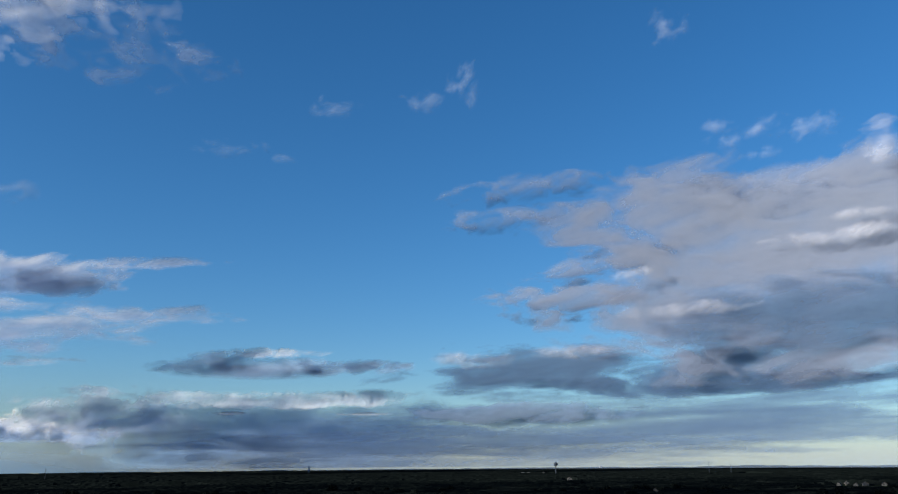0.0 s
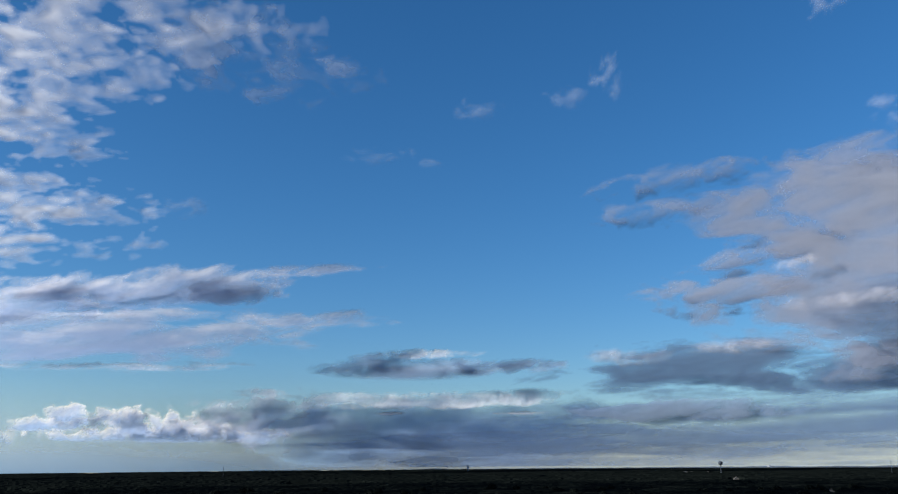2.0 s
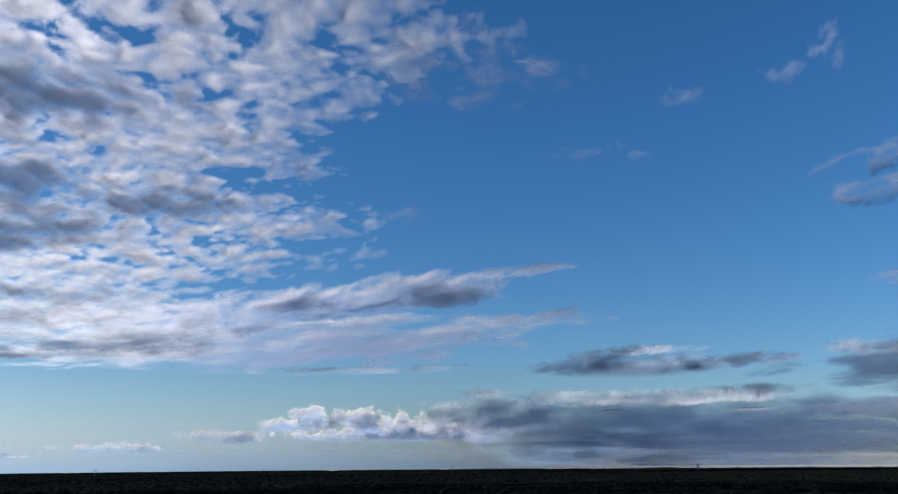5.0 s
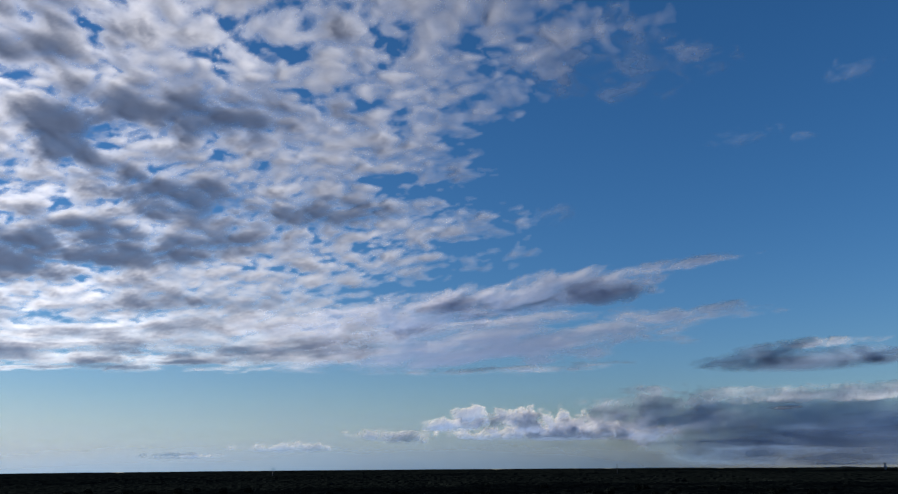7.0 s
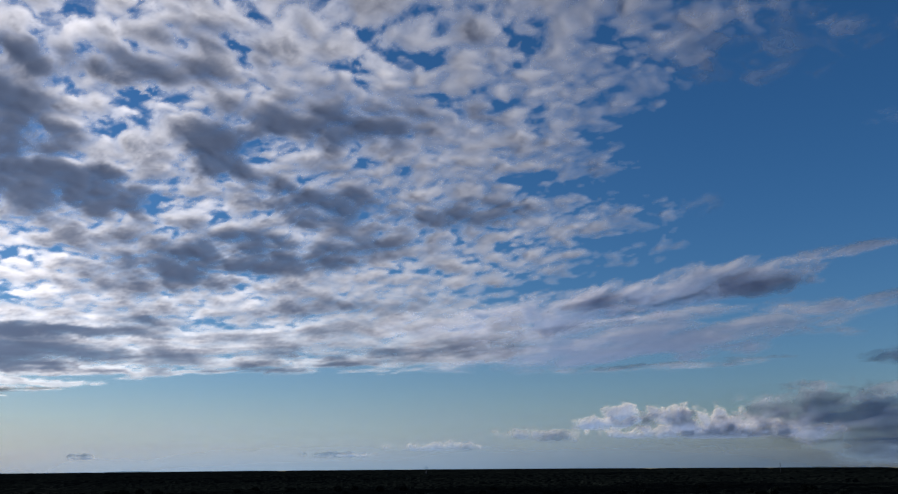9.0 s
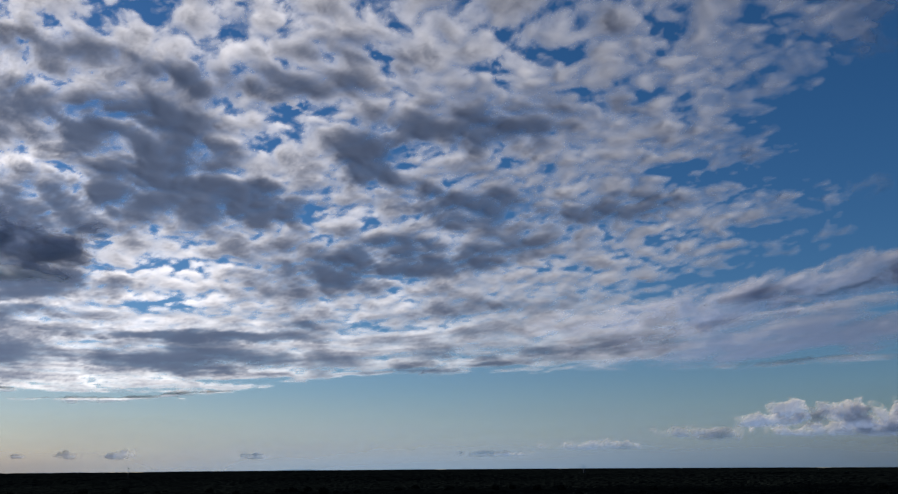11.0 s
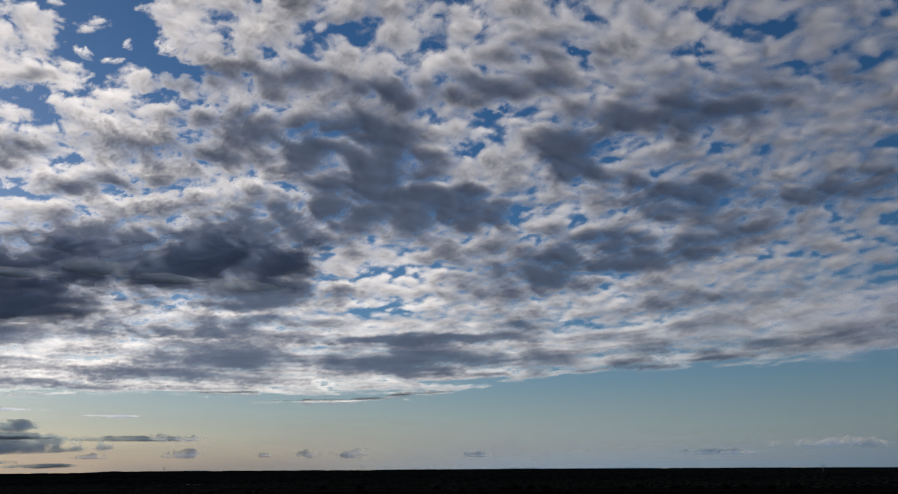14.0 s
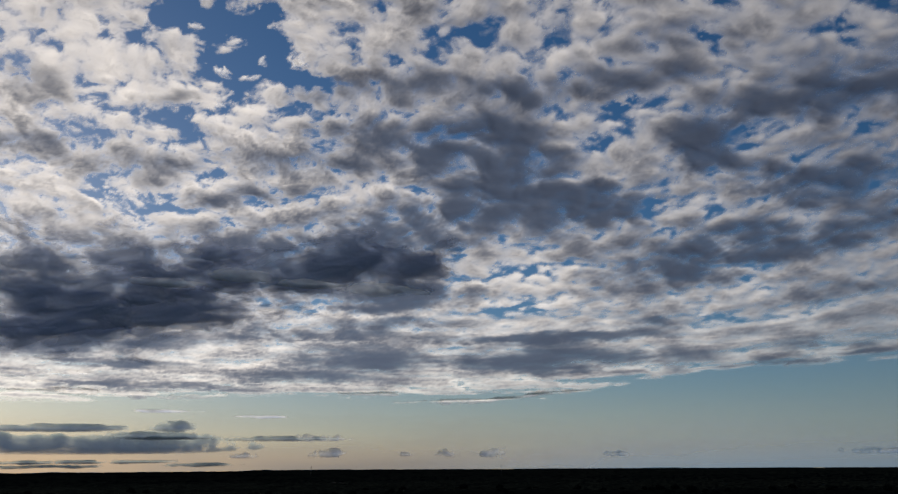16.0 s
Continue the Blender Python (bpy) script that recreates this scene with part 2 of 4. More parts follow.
def patch_cloud(name, a0, e0, ra, re, mat, label="", seed=1, tilt=0.0, grain=(0.3, 0.8), rough=0.5, heap=0.0, heap_size=1.2,
                gain=1.4, flat=1.0, toe=0.8, dist=4300.0, bulge=90.0, relief=10.0, solid=0.0, floor=-0.45, square=2.0, face=0.0, step=0.09, category="cloud", group="", parent=None, fine=6, lit=0.8, carve=0.12, pivot=None):
    """One cloud round the direction (a0, e0), ra by re degrees; flat above 1 cuts its base level, heap piles its top
    up.
    lit: how far self-shade along the sun's way is baked into its dimming; carve: how deep its lumps shade each other;
    face: metres by which its front nears for each degree from pivot (a0 where none is given)."""
    lift = ra * abs(math.sin(radians(tilt)))
    az, el = sky_grid(a0 - ra * 1.45, a0 + ra * 1.45, max(e0 - re * 1.7 - lift, floor), e0 + re * 1.9 + lift, step)
    c, s = math.cos(radians(tilt)), math.sin(radians(tilt))
    u, v = az - a0, el - e0
    u, v = u * c + v * s, -u * s + v * c
    warp = fbm(u * grain[0] * 0.7, v * grain[1] * 0.7, seed + 50, 3)
    n = fbm(u * grain[0] + 0.35 * warp, v * grain[1] + 0.35 * warp, seed, fine, 0.57)
    pile = 0.0 * u
    if heap:
        pile = (0.6 * billow(u / heap_size + 0.3 * warp, v / heap_size * 1.3 + 0.3 * warp, seed + 9) + 1.1 * fbm(u / heap_size / 2.2, v / heap_size / 3, seed + 19, 2)
                - 0.3)
    vv = np.where(v < 0, v * flat, v) / re
    far = (np.abs(u / ra) ** square + np.abs(vv) ** square) ** (1 / square)
    low = smooth(-1.0, -0.2, vv) if flat > 1 else 1.0
    depth = np.clip(1 - far ** 2 + (1.6 * rough * n + heap * pile) * low, 0, None) * (1 - smooth(1.1, 1.45, far))
    depth = gain * depth * depth / (depth + toe)
    front = dist + bulge * np.minimum(far, 1.3) ** 2 - face * (az - (a0 if pivot is None else pivot)) - relief * (0.5 * n + 0.8 * pile)
    thick = depth + solid * smooth(0.0, 0.5, depth) * (1 + 0.3 * n)
    near, wide = 0.3 * (heap_size if heap else re), 0.55 * re
    # self-shade on the side away from the sun, baked into the dimming values
    through_sun = 0.25 * thick + 0.35 * sunward(thick, near * 0.8, near * 0.8, step) + 0.6 * sunward(thick, wide * 0.6, wide * 1.2, step)
    lump = 0.7 * n + 1.2 * pile
    thick = (1 - lit) * thick + lit * through_sun + carve * (sunward(lump, near * 0.8, near * 0.6, step) - lump) * smooth(0.0, 0.4, depth)
    # flat bases get their underside shade painted in as well
    if flat > 1:
        thick = thick + 0.9 * lit * smooth(0.3, -0.7, vv)
    ob = sky_sheet(name, az, el, depth, np.clip(front, 300, 4850), mat, np.clip(thick, 0, None))
    if parent:
        ob.location -= parent.location
        ob.parent = parent
        return tagged(ob, label)
    return tagged(ob, label, category, group)


# ---------------------------------------------------------------- ground and woods
def ground():
    bm = bmesh.new()
    bmesh.ops.create_circle(bm, cap_ends=True, segments=256, radius=4900)
    ob = part("ground", bm, MEADOW)
    return tagged(ob, "flat dark green open country reaching the horizon", "ground", kind="structure")


def woodland():
    """The closed canopy of the woods: crowns 8 to 12 m wide, with clearings."""
    az, row = np.meshgrid(np.arange(-112, 34, 0.19), np.linspace(0, 1, 440))
    r = 1040 * (4880 / 1040) ** (row ** 1.25)
    a = np.radians(az)
    x, y = r * np.sin(a), r * np.cos(a)
    crowns = np.sqrt(puffs(x / 13, y / 13, 3))
    hills = fbm(x / 900, y / 900, 11, 3)
    z = 2.5 + (9.0 - 0.0008 * (r - 1040)) * crowns + 2.0 * fbm(x / 70, y / 70, 5, 3) + 3.0 * hills + 1.0 * np.sign(fbm(x / 400, y / 400, 13, 2))
    z = z + smooth(-2, 22, az) * smooth(2200, 4400, r) * 9 + smooth(3000, 4500, r) * 3 * fbm(az * 0.3, 0 * az, 15, 3)
    open_land = fbm(x / 260, y / 700, 21, 3) > 0.95
    for a0, r0, half, depth in CLEARINGS:
        open_land |= (np.abs(az - a0) < half * (0.8 + 0.3 * fbm(x / 60, y / 60, 23, 2))) & (r > r0 - depth) & (r < r0 + 30)
    z = np.where(open_land, 0.4, np.clip(z, 1.0, None))
    ob = sheet("woodland", x, y, z, ~open_land, SHADED_LEAVES, smooth_faces=False)
    return tagged(ob, "dense dark green woods covering the flat land", "woods", kind="stuff")


def place(az, dist):
    return dist * math.sin(radians(az)), dist * math.cos(radians(az))


# where buildings and meadows open the woods: degrees, metres, half width in degrees, depth in metres
CLEARINGS = ((5.3, 3600, 1.5, 260), (7.6, 2300, 0.5, 240), (24.6, 2000, 2.6, 330), (12.85, 1500, 0.6, 190), (-13.0, 1440, 0.35, 160),
             (-18.0, 2250, 3.2, 240), (-17.2, 3500, 0.4, 260), (-85.5, 2100, 0.6, 200), (-28.0, 2600, 1.5, 160), (19.0, 3100, 1.2, 160))
ground()
woodland()


def turned(profile, segments=20):
    """A round body from its outline (radius, height)."""
    bm = bmesh.new()
    rings = []
    for r, z in profile:
        rings.append([bm.verts.new((r * math.cos(2 * math.pi * k / segments), r * math.sin(2 * math.pi * k / segments), z)) for k in range(segments)])
    for a, b in zip(rings, rings[1:]):
        for k in range(segments):
            bm.faces.new((a[k], a[(k + 1) % segments], b[(k + 1) % segments], b[k])).smooth = True
    bm.faces.new(rings[0][::-1])
    bm.faces.new(rings[-1])
    return bm


def box(sx, sy, sz, z0=0.0, x0=0.0, y0=0.0, bevel=0.0):
    bm = bmesh.new()
    bmesh.ops.create_cube(bm, size=1, matrix=Matrix.Translation((x0, y0, z0 + sz / 2)) @ Matrix.Diagonal((sx, sy, sz, 1)))
    if bevel:
        bmesh.ops.bevel(bm, geom=bm.edges[:], offset=bevel, segments=2, affect="EDGES")
    return bm


def thing(name, az, dist, label, category, group="", turn=0.0):
    ob = new(name)
    x, y = place(az, dist)
    ob.location, ob.rotation_euler = (x, y, 0), (0, 0, radians(-az + turn))
    return tagged(ob, label, category, group)


def bulb_profile(r, h, z):
    return [(max(r * math.sin(math.pi * k / 10), 0.05), z - h / 2 * math.cos(math.pi * k / 10)) for k in range(11)]


def spheroid_water_tower(az, dist, top, radius, mat, label):
    tower = thing("water_tower", az, dist, label, "water tower", "water towers")
    part("tank", turned(bulb_profile(radius, radius * 1.7, top - radius * 0.85)), mat, tower)
    low = top - radius * 1.6
    part("stem", turned([(radius * 0.55, 0), (radius * 0.3, 3.5), (radius * 0.2, 8), (radius * 0.2, low - 2), (radius * 0.42, low + 0.6)]), mat, tower)
    part("vent", turned([(0.5, top - 0.2), (0.5, top + 0.8), (0.2, top + 1.1)], 10), mat, tower)


def standpipe(az, dist, top, radius, label):
    tower = thing("water_tower", az, dist, label, "water tower", "water towers")
    part("shaft", turned([(radius, 0), (radius, top - 4)]), STEEL_WHITE, tower, "white painted shaft")
    part("cap", turned([(radius * 1.25, top - 4), (radius * 1.3, top - 1.2), (radius * 0.9, top), (0.1, top + 0.6)]), STEEL_BLUE, tower, "dark cap")


def tank_on_legs(az, dist, top, radius, label):
    tower = thing("water_tower", az, dist, label, "water tower", "water towers")
    part("tank", turned([(radius * 0.8, top - 11.5), (radius, top - 10), (radius, top - 2.5), (radius * 0.5, top - 0.8), (0.2, top)]), STEEL_BLUE, tower)
    for k in range(6):
        a = k * math.pi / 3
        part("leg", box(0.9, 0.9, top - 10.5, 0, radius * 0.8 * math.cos(a), radius * 0.8 * math.sin(a), 0.1), STEEL_BLUE, tower)
    part("riser", turned([(1.2, 0), (1.2, top - 11)], 12), STEEL_BLUE, tower)


def mast(az, dist, top, label, knob=0.0):
    pole = thing("radio_mast", az, dist, label, "mast", "radio masts")
    part("shaft", turned([(0.9, 0), (0.55, top * 0.7), (0.3, top)], 8), STEEL_BLUE, pole)
    for k in (0.62, 0.8, 0.93):
        part("antenna", box(2.6, 0.5, 1.8, top * k, 0, -0.7, 0.08), STEEL_BLUE, pole)
    if knob:
        part("head", turned([(knob * 0.6, top - knob), (knob, top), (knob * 0.7, top + knob), (0.1, top + knob * 1.2)], 12), STEEL_BLUE, pole)


def house(az, dist, wide, deep, eaves, ridge, label, turn=0.0, wall=None, chimney=True, group="houses among the trees"):
    home = thing("house", az, dist, label, "house", group, turn)
    part("wall", box(wide, deep, eaves), wall or PLASTER, home)
    bm = bmesh.new()
    o = 0.5
    for sx in (-1, 1):
        pts = [(0, -deep / 2 - o, ridge), (0, deep / 2 + o, ridge), (sx * (wide / 2 + o), deep / 2 + o, eaves - 0.25), (sx * (wide / 2 + o), -deep / 2 - o, eaves - 0.25)]
        up = [bm.verts.new(p) for p in pts]
        dn = [bm.verts.new((p[0], p[1], p[2] - 0.3)) for p in pts]
        for f in (up, dn[::-1], *((up[k], dn[k], dn[(k + 1) % 4], up[(k + 1) % 4]) for k in range(4))):
            bm.faces.new(f)
    part("roof", bm, SLATE, home)
    for sy in (-1, 1):
        bm = bmesh.new()
        bm.faces.new([bm.verts.new(p) for p in ((-wide / 2, sy * deep / 2, eaves), (wide / 2, sy * deep / 2, eaves), (0, sy * deep / 2, ridge - 0.15))])
        part("gable", bm, wall or PLASTER, home)
    if chimney:
        part("chimney", box(0.9, 0.9, 2.2, ridge - 1.0, wide * 0.15, deep * 0.2, 0.05), SLATE, home)
    for k in (-1, 0, 1):
        part("window", box(1.3, 0.12, 1.5, eaves * 0.45, k * wide * 0.3, -deep / 2 - 0.06, 0.03), GLASS, home)


def long_hall(az, dist, wide, deep, high, label, turn=0.0):
    hall = thing("hall", az, dist, label, "hall", "white halls by the woods", turn)
    part("wall", box(wide, deep, high), STEEL_WHITE, hall)
    part("roof", box(wide + 0.6, deep + 0.6, 0.5, high, 0, 0, 0.1), STEEL_WHITE, hall)
    for k in range(int(wide // 6)):
        part("door", box(3.0, 0.14, 3.4, 0, -wide / 2 + 3 + 6 * k, -deep / 2 - 0.08, 0.03), STEEL_BLUE, hall)


spheroid_water_tower(6.75, 3000, 47.0, 7.2, STEEL_BLUE, "dark bulb-shaped water tower on a slim stem over woods")
spheroid_water_tower(9.56, 4300, 25.0, 7.5, STEEL_WHITE, "white bulb-shaped water tower among the trees")
spheroid_water_tower(-10.41, 4600, 22.0, 5.0, STEEL_WHITE, "small white water tower just over the tree line")
spheroid_water_tower(-4.6, 4600, 24.0, 5.0, STEEL_WHITE, "small white water tower just over the tree line")
standpipe(-9.05, 3900, 34.5, 4.2, "tall white standpipe water tower with a dark cap")
tank_on_legs(-46.42, 3300, 35.5, 7.0, "squat dark water tank on legs over woods")
mast(16.21, 3000, 46.0, "thin dark radio mast over the woods")
mast(17.5, 3100, 38.0, "thin dark radio mast over the woods")
mast(-74.86, 3000, 38.5, "short dark mast with a round head", 1.9)
mast(-87.03, 3000, 38.0, "short dark mast with a round head", 1.6)
mast(-24.5, 3000, 38.0, "short dark mast with a round head", 1.2)

hall_label = "long low white metal hall among dark trees"
for az, dist, wide, high, turn in ((4.6, 3620, 22, 12, 5), (5.0, 3560, 10, 13, -8), (5.95, 3640, 9, 12, 12), (7.0, 3600, 26, 13, 4), (7.6, 3580, 12, 13, -4), (8.6, 3630, 18, 15, 6),
                                   (-17.2, 3500, 14, 12, 10), (4.1, 3660, 12, 12, 0)):
    long_hall(az, dist, wide * 0.7, 12, high * 0.45, hall_label, turn)
town_label = "pale plastered house with a dark roof among trees"
for az, dist, wide, deep, eaves, turn in ((22.3, 2010, 9, 8, 6, 15), (23.5, 1990, 10, 9, 6, -20), (23.9, 2030, 12, 9, 7, 30), (24.4, 1970, 11, 8, 5, -10), (24.9, 2010, 14, 9, 7, 20),
                                          (25.4, 2060, 10, 8, 7, -35), (25.9, 2020, 12, 9, 6, 10), (26.4, 2050, 9, 8, 6, 0), (26.8, 2000, 10, 8, 5, 25), (21.2, 2080, 8, 7, 5, 0)):
    house(az, dist, wide * 0.75, deep * 0.75, eaves * 0.75, eaves * 0.75 + 3, town_label, turn)
house(7.6, 2300, 11, 9, 8, 12, "beige two-storey house standing among dark trees", 20)
house(12.85, 1500, 14, 10, 5, 10, "pale gabled house with a dark steep roof", 8)
house(-13.0, 1440, 8, 7, 4.5, 8, "small white house at the edge of woods", -15)


def broadleaf_tree(name, height, spread, seed, mat, label):
    """Trunk, limbs and a crown of many leaf clumps."""
    rnd = random.Random(seed)
    tree = tagged(new(name), label, "tree", "trees before the woods")
    bm = turned([(0.45, 0), (0.3, height * 0.3), (0.12, height * 0.75)], 8)
    for k in range(6):
        a, up = rnd.uniform(0, 6.28), rnd.uniform(0.3, 0.6) * height
        tip = Vector((math.cos(a) * spread * 0.6, math.sin(a) * spread * 0.6, up + height * 0.2))
        root = Vector((0, 0, up))
        side = (tip - root).cross(Vector((0, 0, 1))).normalized() * 0.12
        bm.faces.new([bm.verts.new(p) for p in (root - side, root + side, tip + side * 0.3, tip - side * 0.3)])
    part("trunk", bm, BARK, tree)
    bm = bmesh.new()
    for k in range(150):
        d = Vector((rnd.gauss(0, 1), rnd.gauss(0, 1), rnd.gauss(0, 1))).normalized() * rnd.uniform(0.55, 1.0)
        c = Vector((d.x * spread, d.y * spread, height * 0.63 + d.z * height * 0.36))
        m = Matrix.Translation(c) @ Euler((rnd.uniform(0, 6), rnd.uniform(0, 6), 0)).to_matrix().to_4x4() @ Matrix.Diagonal((*[rnd.uniform(0.5, 1.1) for _ in "xyz"], 1))
        bmesh.ops.create_icosphere(bm, subdivisions=1, radius=spread * 0.24, matrix=m)
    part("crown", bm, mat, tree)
    return tree


def trees():
    rnd = random.Random(4)
    kinds = [broadleaf_tree("broadleaf_tree", 13 + 1.2 * k, 4.6 + 0.6 * k, 10 + k, SHADED_LEAVES, "dark green broadleaf tree standing in the woods") for k in range(4)]
    spots = []
    while len(spots) < 220:
        az = rnd.uniform(-106, 28)
        spots.append((az, rnd.uniform(1130, 1520)))
    for k, ob in enumerate(kinds):
        ob.location = (*place(*spots[k]), 0)
    for k, spot in enumerate(spots[4:]):
        copy_thing(kinds[k % 4], pose(*place(*spot), 0, 0, 0, rnd.uniform(0, 360)) @ Matrix.Scale(rnd.uniform(0.85, 1.2), 4))


trees()


# ---------------------------------------------------------------- the high cloud deck
DECK_HEIGHT = 850.0


def deck_distance(el):
    return DECK_HEIGHT / np.sqrt(np.sin(np.radians(el)) ** 2 + (DECK_HEIGHT / 2100) ** 2)


# openings of the deck, heavy places with shade painted in, places with sun glow painted in: azimuth, elevation, half
# width, half height, lean, all in degrees
EAST_GAPS = ((-58.1, 19.5, 0.7, 1, -52), (-49.2, 19.2, 1.7, 0.5, 5), (-38, 17.9, 3.2, 0.7, -9), (-41, 13.8, 2.7, 0.5, 2), (-59.2, 8.7, 2.1, 0.3, 4),
             (-47.3, 12.1, 2.2, 0.3, 8), (-40.9, 11.2, 2.7, 0.3, 1), (-55.3, 7, 4.5, 0.2, 4), (-50.6, 27.7, 1.1, 0.5, 7), (-33.2, 27.2, 1, 1.4, 0),
             (-28.1, 28.4, 2.1, 0.8, -2), (-46.1, 23.9, 1, 0.4, -25), (-38.9, 23.3, 1.4, 0.7, 2), (-60.2, 25.9, 1.2, 0.6, 11),
             (-29.5, 21.1, 2.8, 0.8, -1), (-52.3, 24.9, 0.9, 0.3, 8), (-49.1, 16.8, 0.9, 0.7, 4), (-34, 13.9, 2.4, 0.5, 0))
EAST_SHADE = ((-53.7, 16.7, 3.8, 1, -4), (-58.7, 12.9, 3.5, 1.2, 6), (-50.6, 13, 5.3, 0.4, 7), (-60.7, 19, 1.6, 1, 9), (-43.4, 15.6, 6.8, 0.9, 6),
              (-55.9, 21.7, 4.1, 0.7, 8), (-49.4, 21.3, 4.5, 0.9, 5), (-58, 25.2, 1.2, 0.7, -50), (-43.1, 27.4, 1.6, 0.5, -36), (-35.6, 18.5, 2.4, 0.5, 1),
              (-49.3, 10, 5.3, 0.4, 3), (-37.8, 7.8, 6, 0.3, 5))
MID_GAPS = ((-41.4, 23, 1.1, 0.9, -6), (-50.7, 19.1, 2.8, 0.5, -2), (-58.2, 19.4, 1, 0.8, 0), (-51.6, 16.1, 1.6, 0.8, -2), (-64.8, 15.9, 1.2, 0.7, 2),
            (-71.7, 19, 0.9, 1.3, -56), (-66.4, 23, 1.6, 0.4, 3), (-61.6, 24.4, 1.4, 0.5, -29), (-59.9, 26.3, 1, 0.4, 1), (-76.1, 28.2, 1.5, 0.5, 8),
            (-78.2, 22.1, 1.6, 0.7, 7), (-46, 25.4, 1.2, 0.7, -5), (-52.5, 25.5, 1.4, 0.5, -2), (-48.8, 17.5, 2, 0.4, -3), (-69.5, 12.6, 1.1, 0.4, 2),
            (-72.6, 9.3, 2.2, 0.4, 2), (-60.6, 8.4, 2.3, 0.3, 0), (-39.2, 18.2, 2.2, 0.6, -6), (-56, 6.7, 4.6, 0.2, 1))
MID_SHADE = ((-66.4, 24.4, 6, 0.9, -1), (-75.5, 21, 4, 1.2, 6), (-70, 15.7, 4.1, 1.3, 3), (-57.5, 21.5, 2.4, 1.5, 60), (-60.7, 19.2, 1.6, 1.9, 56),
             (-54.3, 16.5, 3.2, 1.1, -1), (-60.7, 13.2, 4.3, 1.6, 0), (-58.3, 13.5, 2.4, 1.1, 0), (-52.8, 13.5, 6.2, 0.5, 7), (-45.8, 15.8, 5.7, 0.7, 3),
             (-50.2, 22, 3.6, 1.5, 17), (-42.6, 22.9, 1.1, 1.8, 44), (-64.4, 8.6, 1.9, 0.4, 1), (-72.4, 6.4, 5.7, 0.7, 1), (-70.7, 7.7, 7.2, 0.3, 1),
             (-76.8, 4, 2, 0.2, 1), (-49.2, 6.8, 7.4, 0.3, 3), (-54.2, 5.9, 6, 0.2, 3))
SUN_SHADE = ((-78.3, 16.2, 6.3, 1.9, 20), (-77.4, 20.4, 4, 2.1, -1), (-73.4, 18.4, 3.6, 1.2, 8), (-83.9, 21.6, 4.4, 1.1, 2), (-81.5, 24.5, 3.3, 1, 1),
             (-74.1, 23.8, 4.1, 0.8, -2), (-87.8, 19.2, 4.3, 1, 3), (-92.3, 16.6, 4.1, 0.6, 4), (-99, 18.2, 4.2, 0.9, 6), (-105.6, 22.7, 2.3, 0.9, -5),
             (-104.2, 19, 3.6, 0.7, 8), (-83.4, 14.3, 7.8, 1.1, 15), (-87.1, 23.5, 2.4, 0.7, 3), (-97.2, 22.7, 2.2, 0.4, 7), (-68, 16.5, 3.1, 0.9, -3))
SUN_LOW_SHADE = ((-84.4, 6.3, 4.9, 0.8, 0), (-86.7, 8.2, 4.5, 0.4, 1), (-99.4, 7.2, 4, 0.4, 2), (-98.7, 5.9, 4, 0.2, 2), (-100.5, 4.6, 4.5, 0.2, 1),
                 (-94.8, 4.5, 3.5, 0.2, 1), (-81.4, 8.8, 4.6, 0.3, 0), (-70, 6.2, 7.8, 0.7, -1), (-73.7, 7.8, 6.1, 0.3, -1), (-77.6, 3.8, 3.8, 0.2, 0),
                 (-86.6, 5.2, 4.4, 0.4, 0), (-80.6, 10.5, 3.5, 0.5, 0), (-84.4, 9.9, 3.4, 0.3, 1))
SUN_GAPS = ((-94.5, 27.6, 4.6, 2.8, 6), (-91.6, 24.9, 3.5, 1.3, -5), (-96.7, 21.1, 2.6, 0.8, -9), (-101.8, 16.7, 0.7, 0.6, 6), (-97, 15.9, 1.1, 0.4, 5),
            (-87, 23.9, 2, 0.7, 3), (-78.2, 21.5, 1.6, 0.4, 0), (-75.2, 27.7, 2.1, 1, -2), (-69, 28.3, 1.6, 0.7, -4), (-71.4, 19.4, 1.8, 0.5, -32),
            (-64.6, 16, 1.3, 0.7, -4), (-66.5, 23, 1.6, 0.4, -5), (-75.6, 9.5, 3.1, 0.4, -1), (-68, 9.1, 3, 0.3, -2), (-97.6, 19.1, 1.1, 0.4, 6),
            (-84.8, 28, 0.8, 0.4, 2), (-72.4, 13.8, 1.9, 0.3, -2), (-88.2, 10, 1.9, 0.3, 1), (-103.5, 5.2, 3.7, 0.2, 2))
SUN_GLOW = ((-104.5, 24.4, 5.7, 2.3, -15), (-103.3, 16.3, 4.6, 1, 17), (-98.7, 14.8, 4.2, 0.6, 5), (-83.6, 17.2, 1.8, 0.5, 19),
            (-85.6, 27.6, 4.5, 1.8, 3), (-74.4, 12.7, 4.3, 0.9, -1), (-70.5, 11.5, 5, 0.7, -2), (-93.8, 22.7, 3, 1.2, 5), (-100.9, 23.6, 3.5, 1.4, -17))

EVENING_SHADE = ((-58, 13, 8, 1.4, 9), (-55, 17, 4.8, 1.6, -4), (-60, 20.5, 2.6, 2.2, -4), (-64.6, 11.9, 5, 1, 6), (-51.6, 22.6, 3.4, 1.7, -6), (-62.6, 26.6, 3.6, 1.1, -5), (-67.8, 16.5, 3.4, 1, -3))
UNDER_BANK = ((-105, 10.3, 13, 4.2, 3), (-88, 13, 12, 2.4, 4))


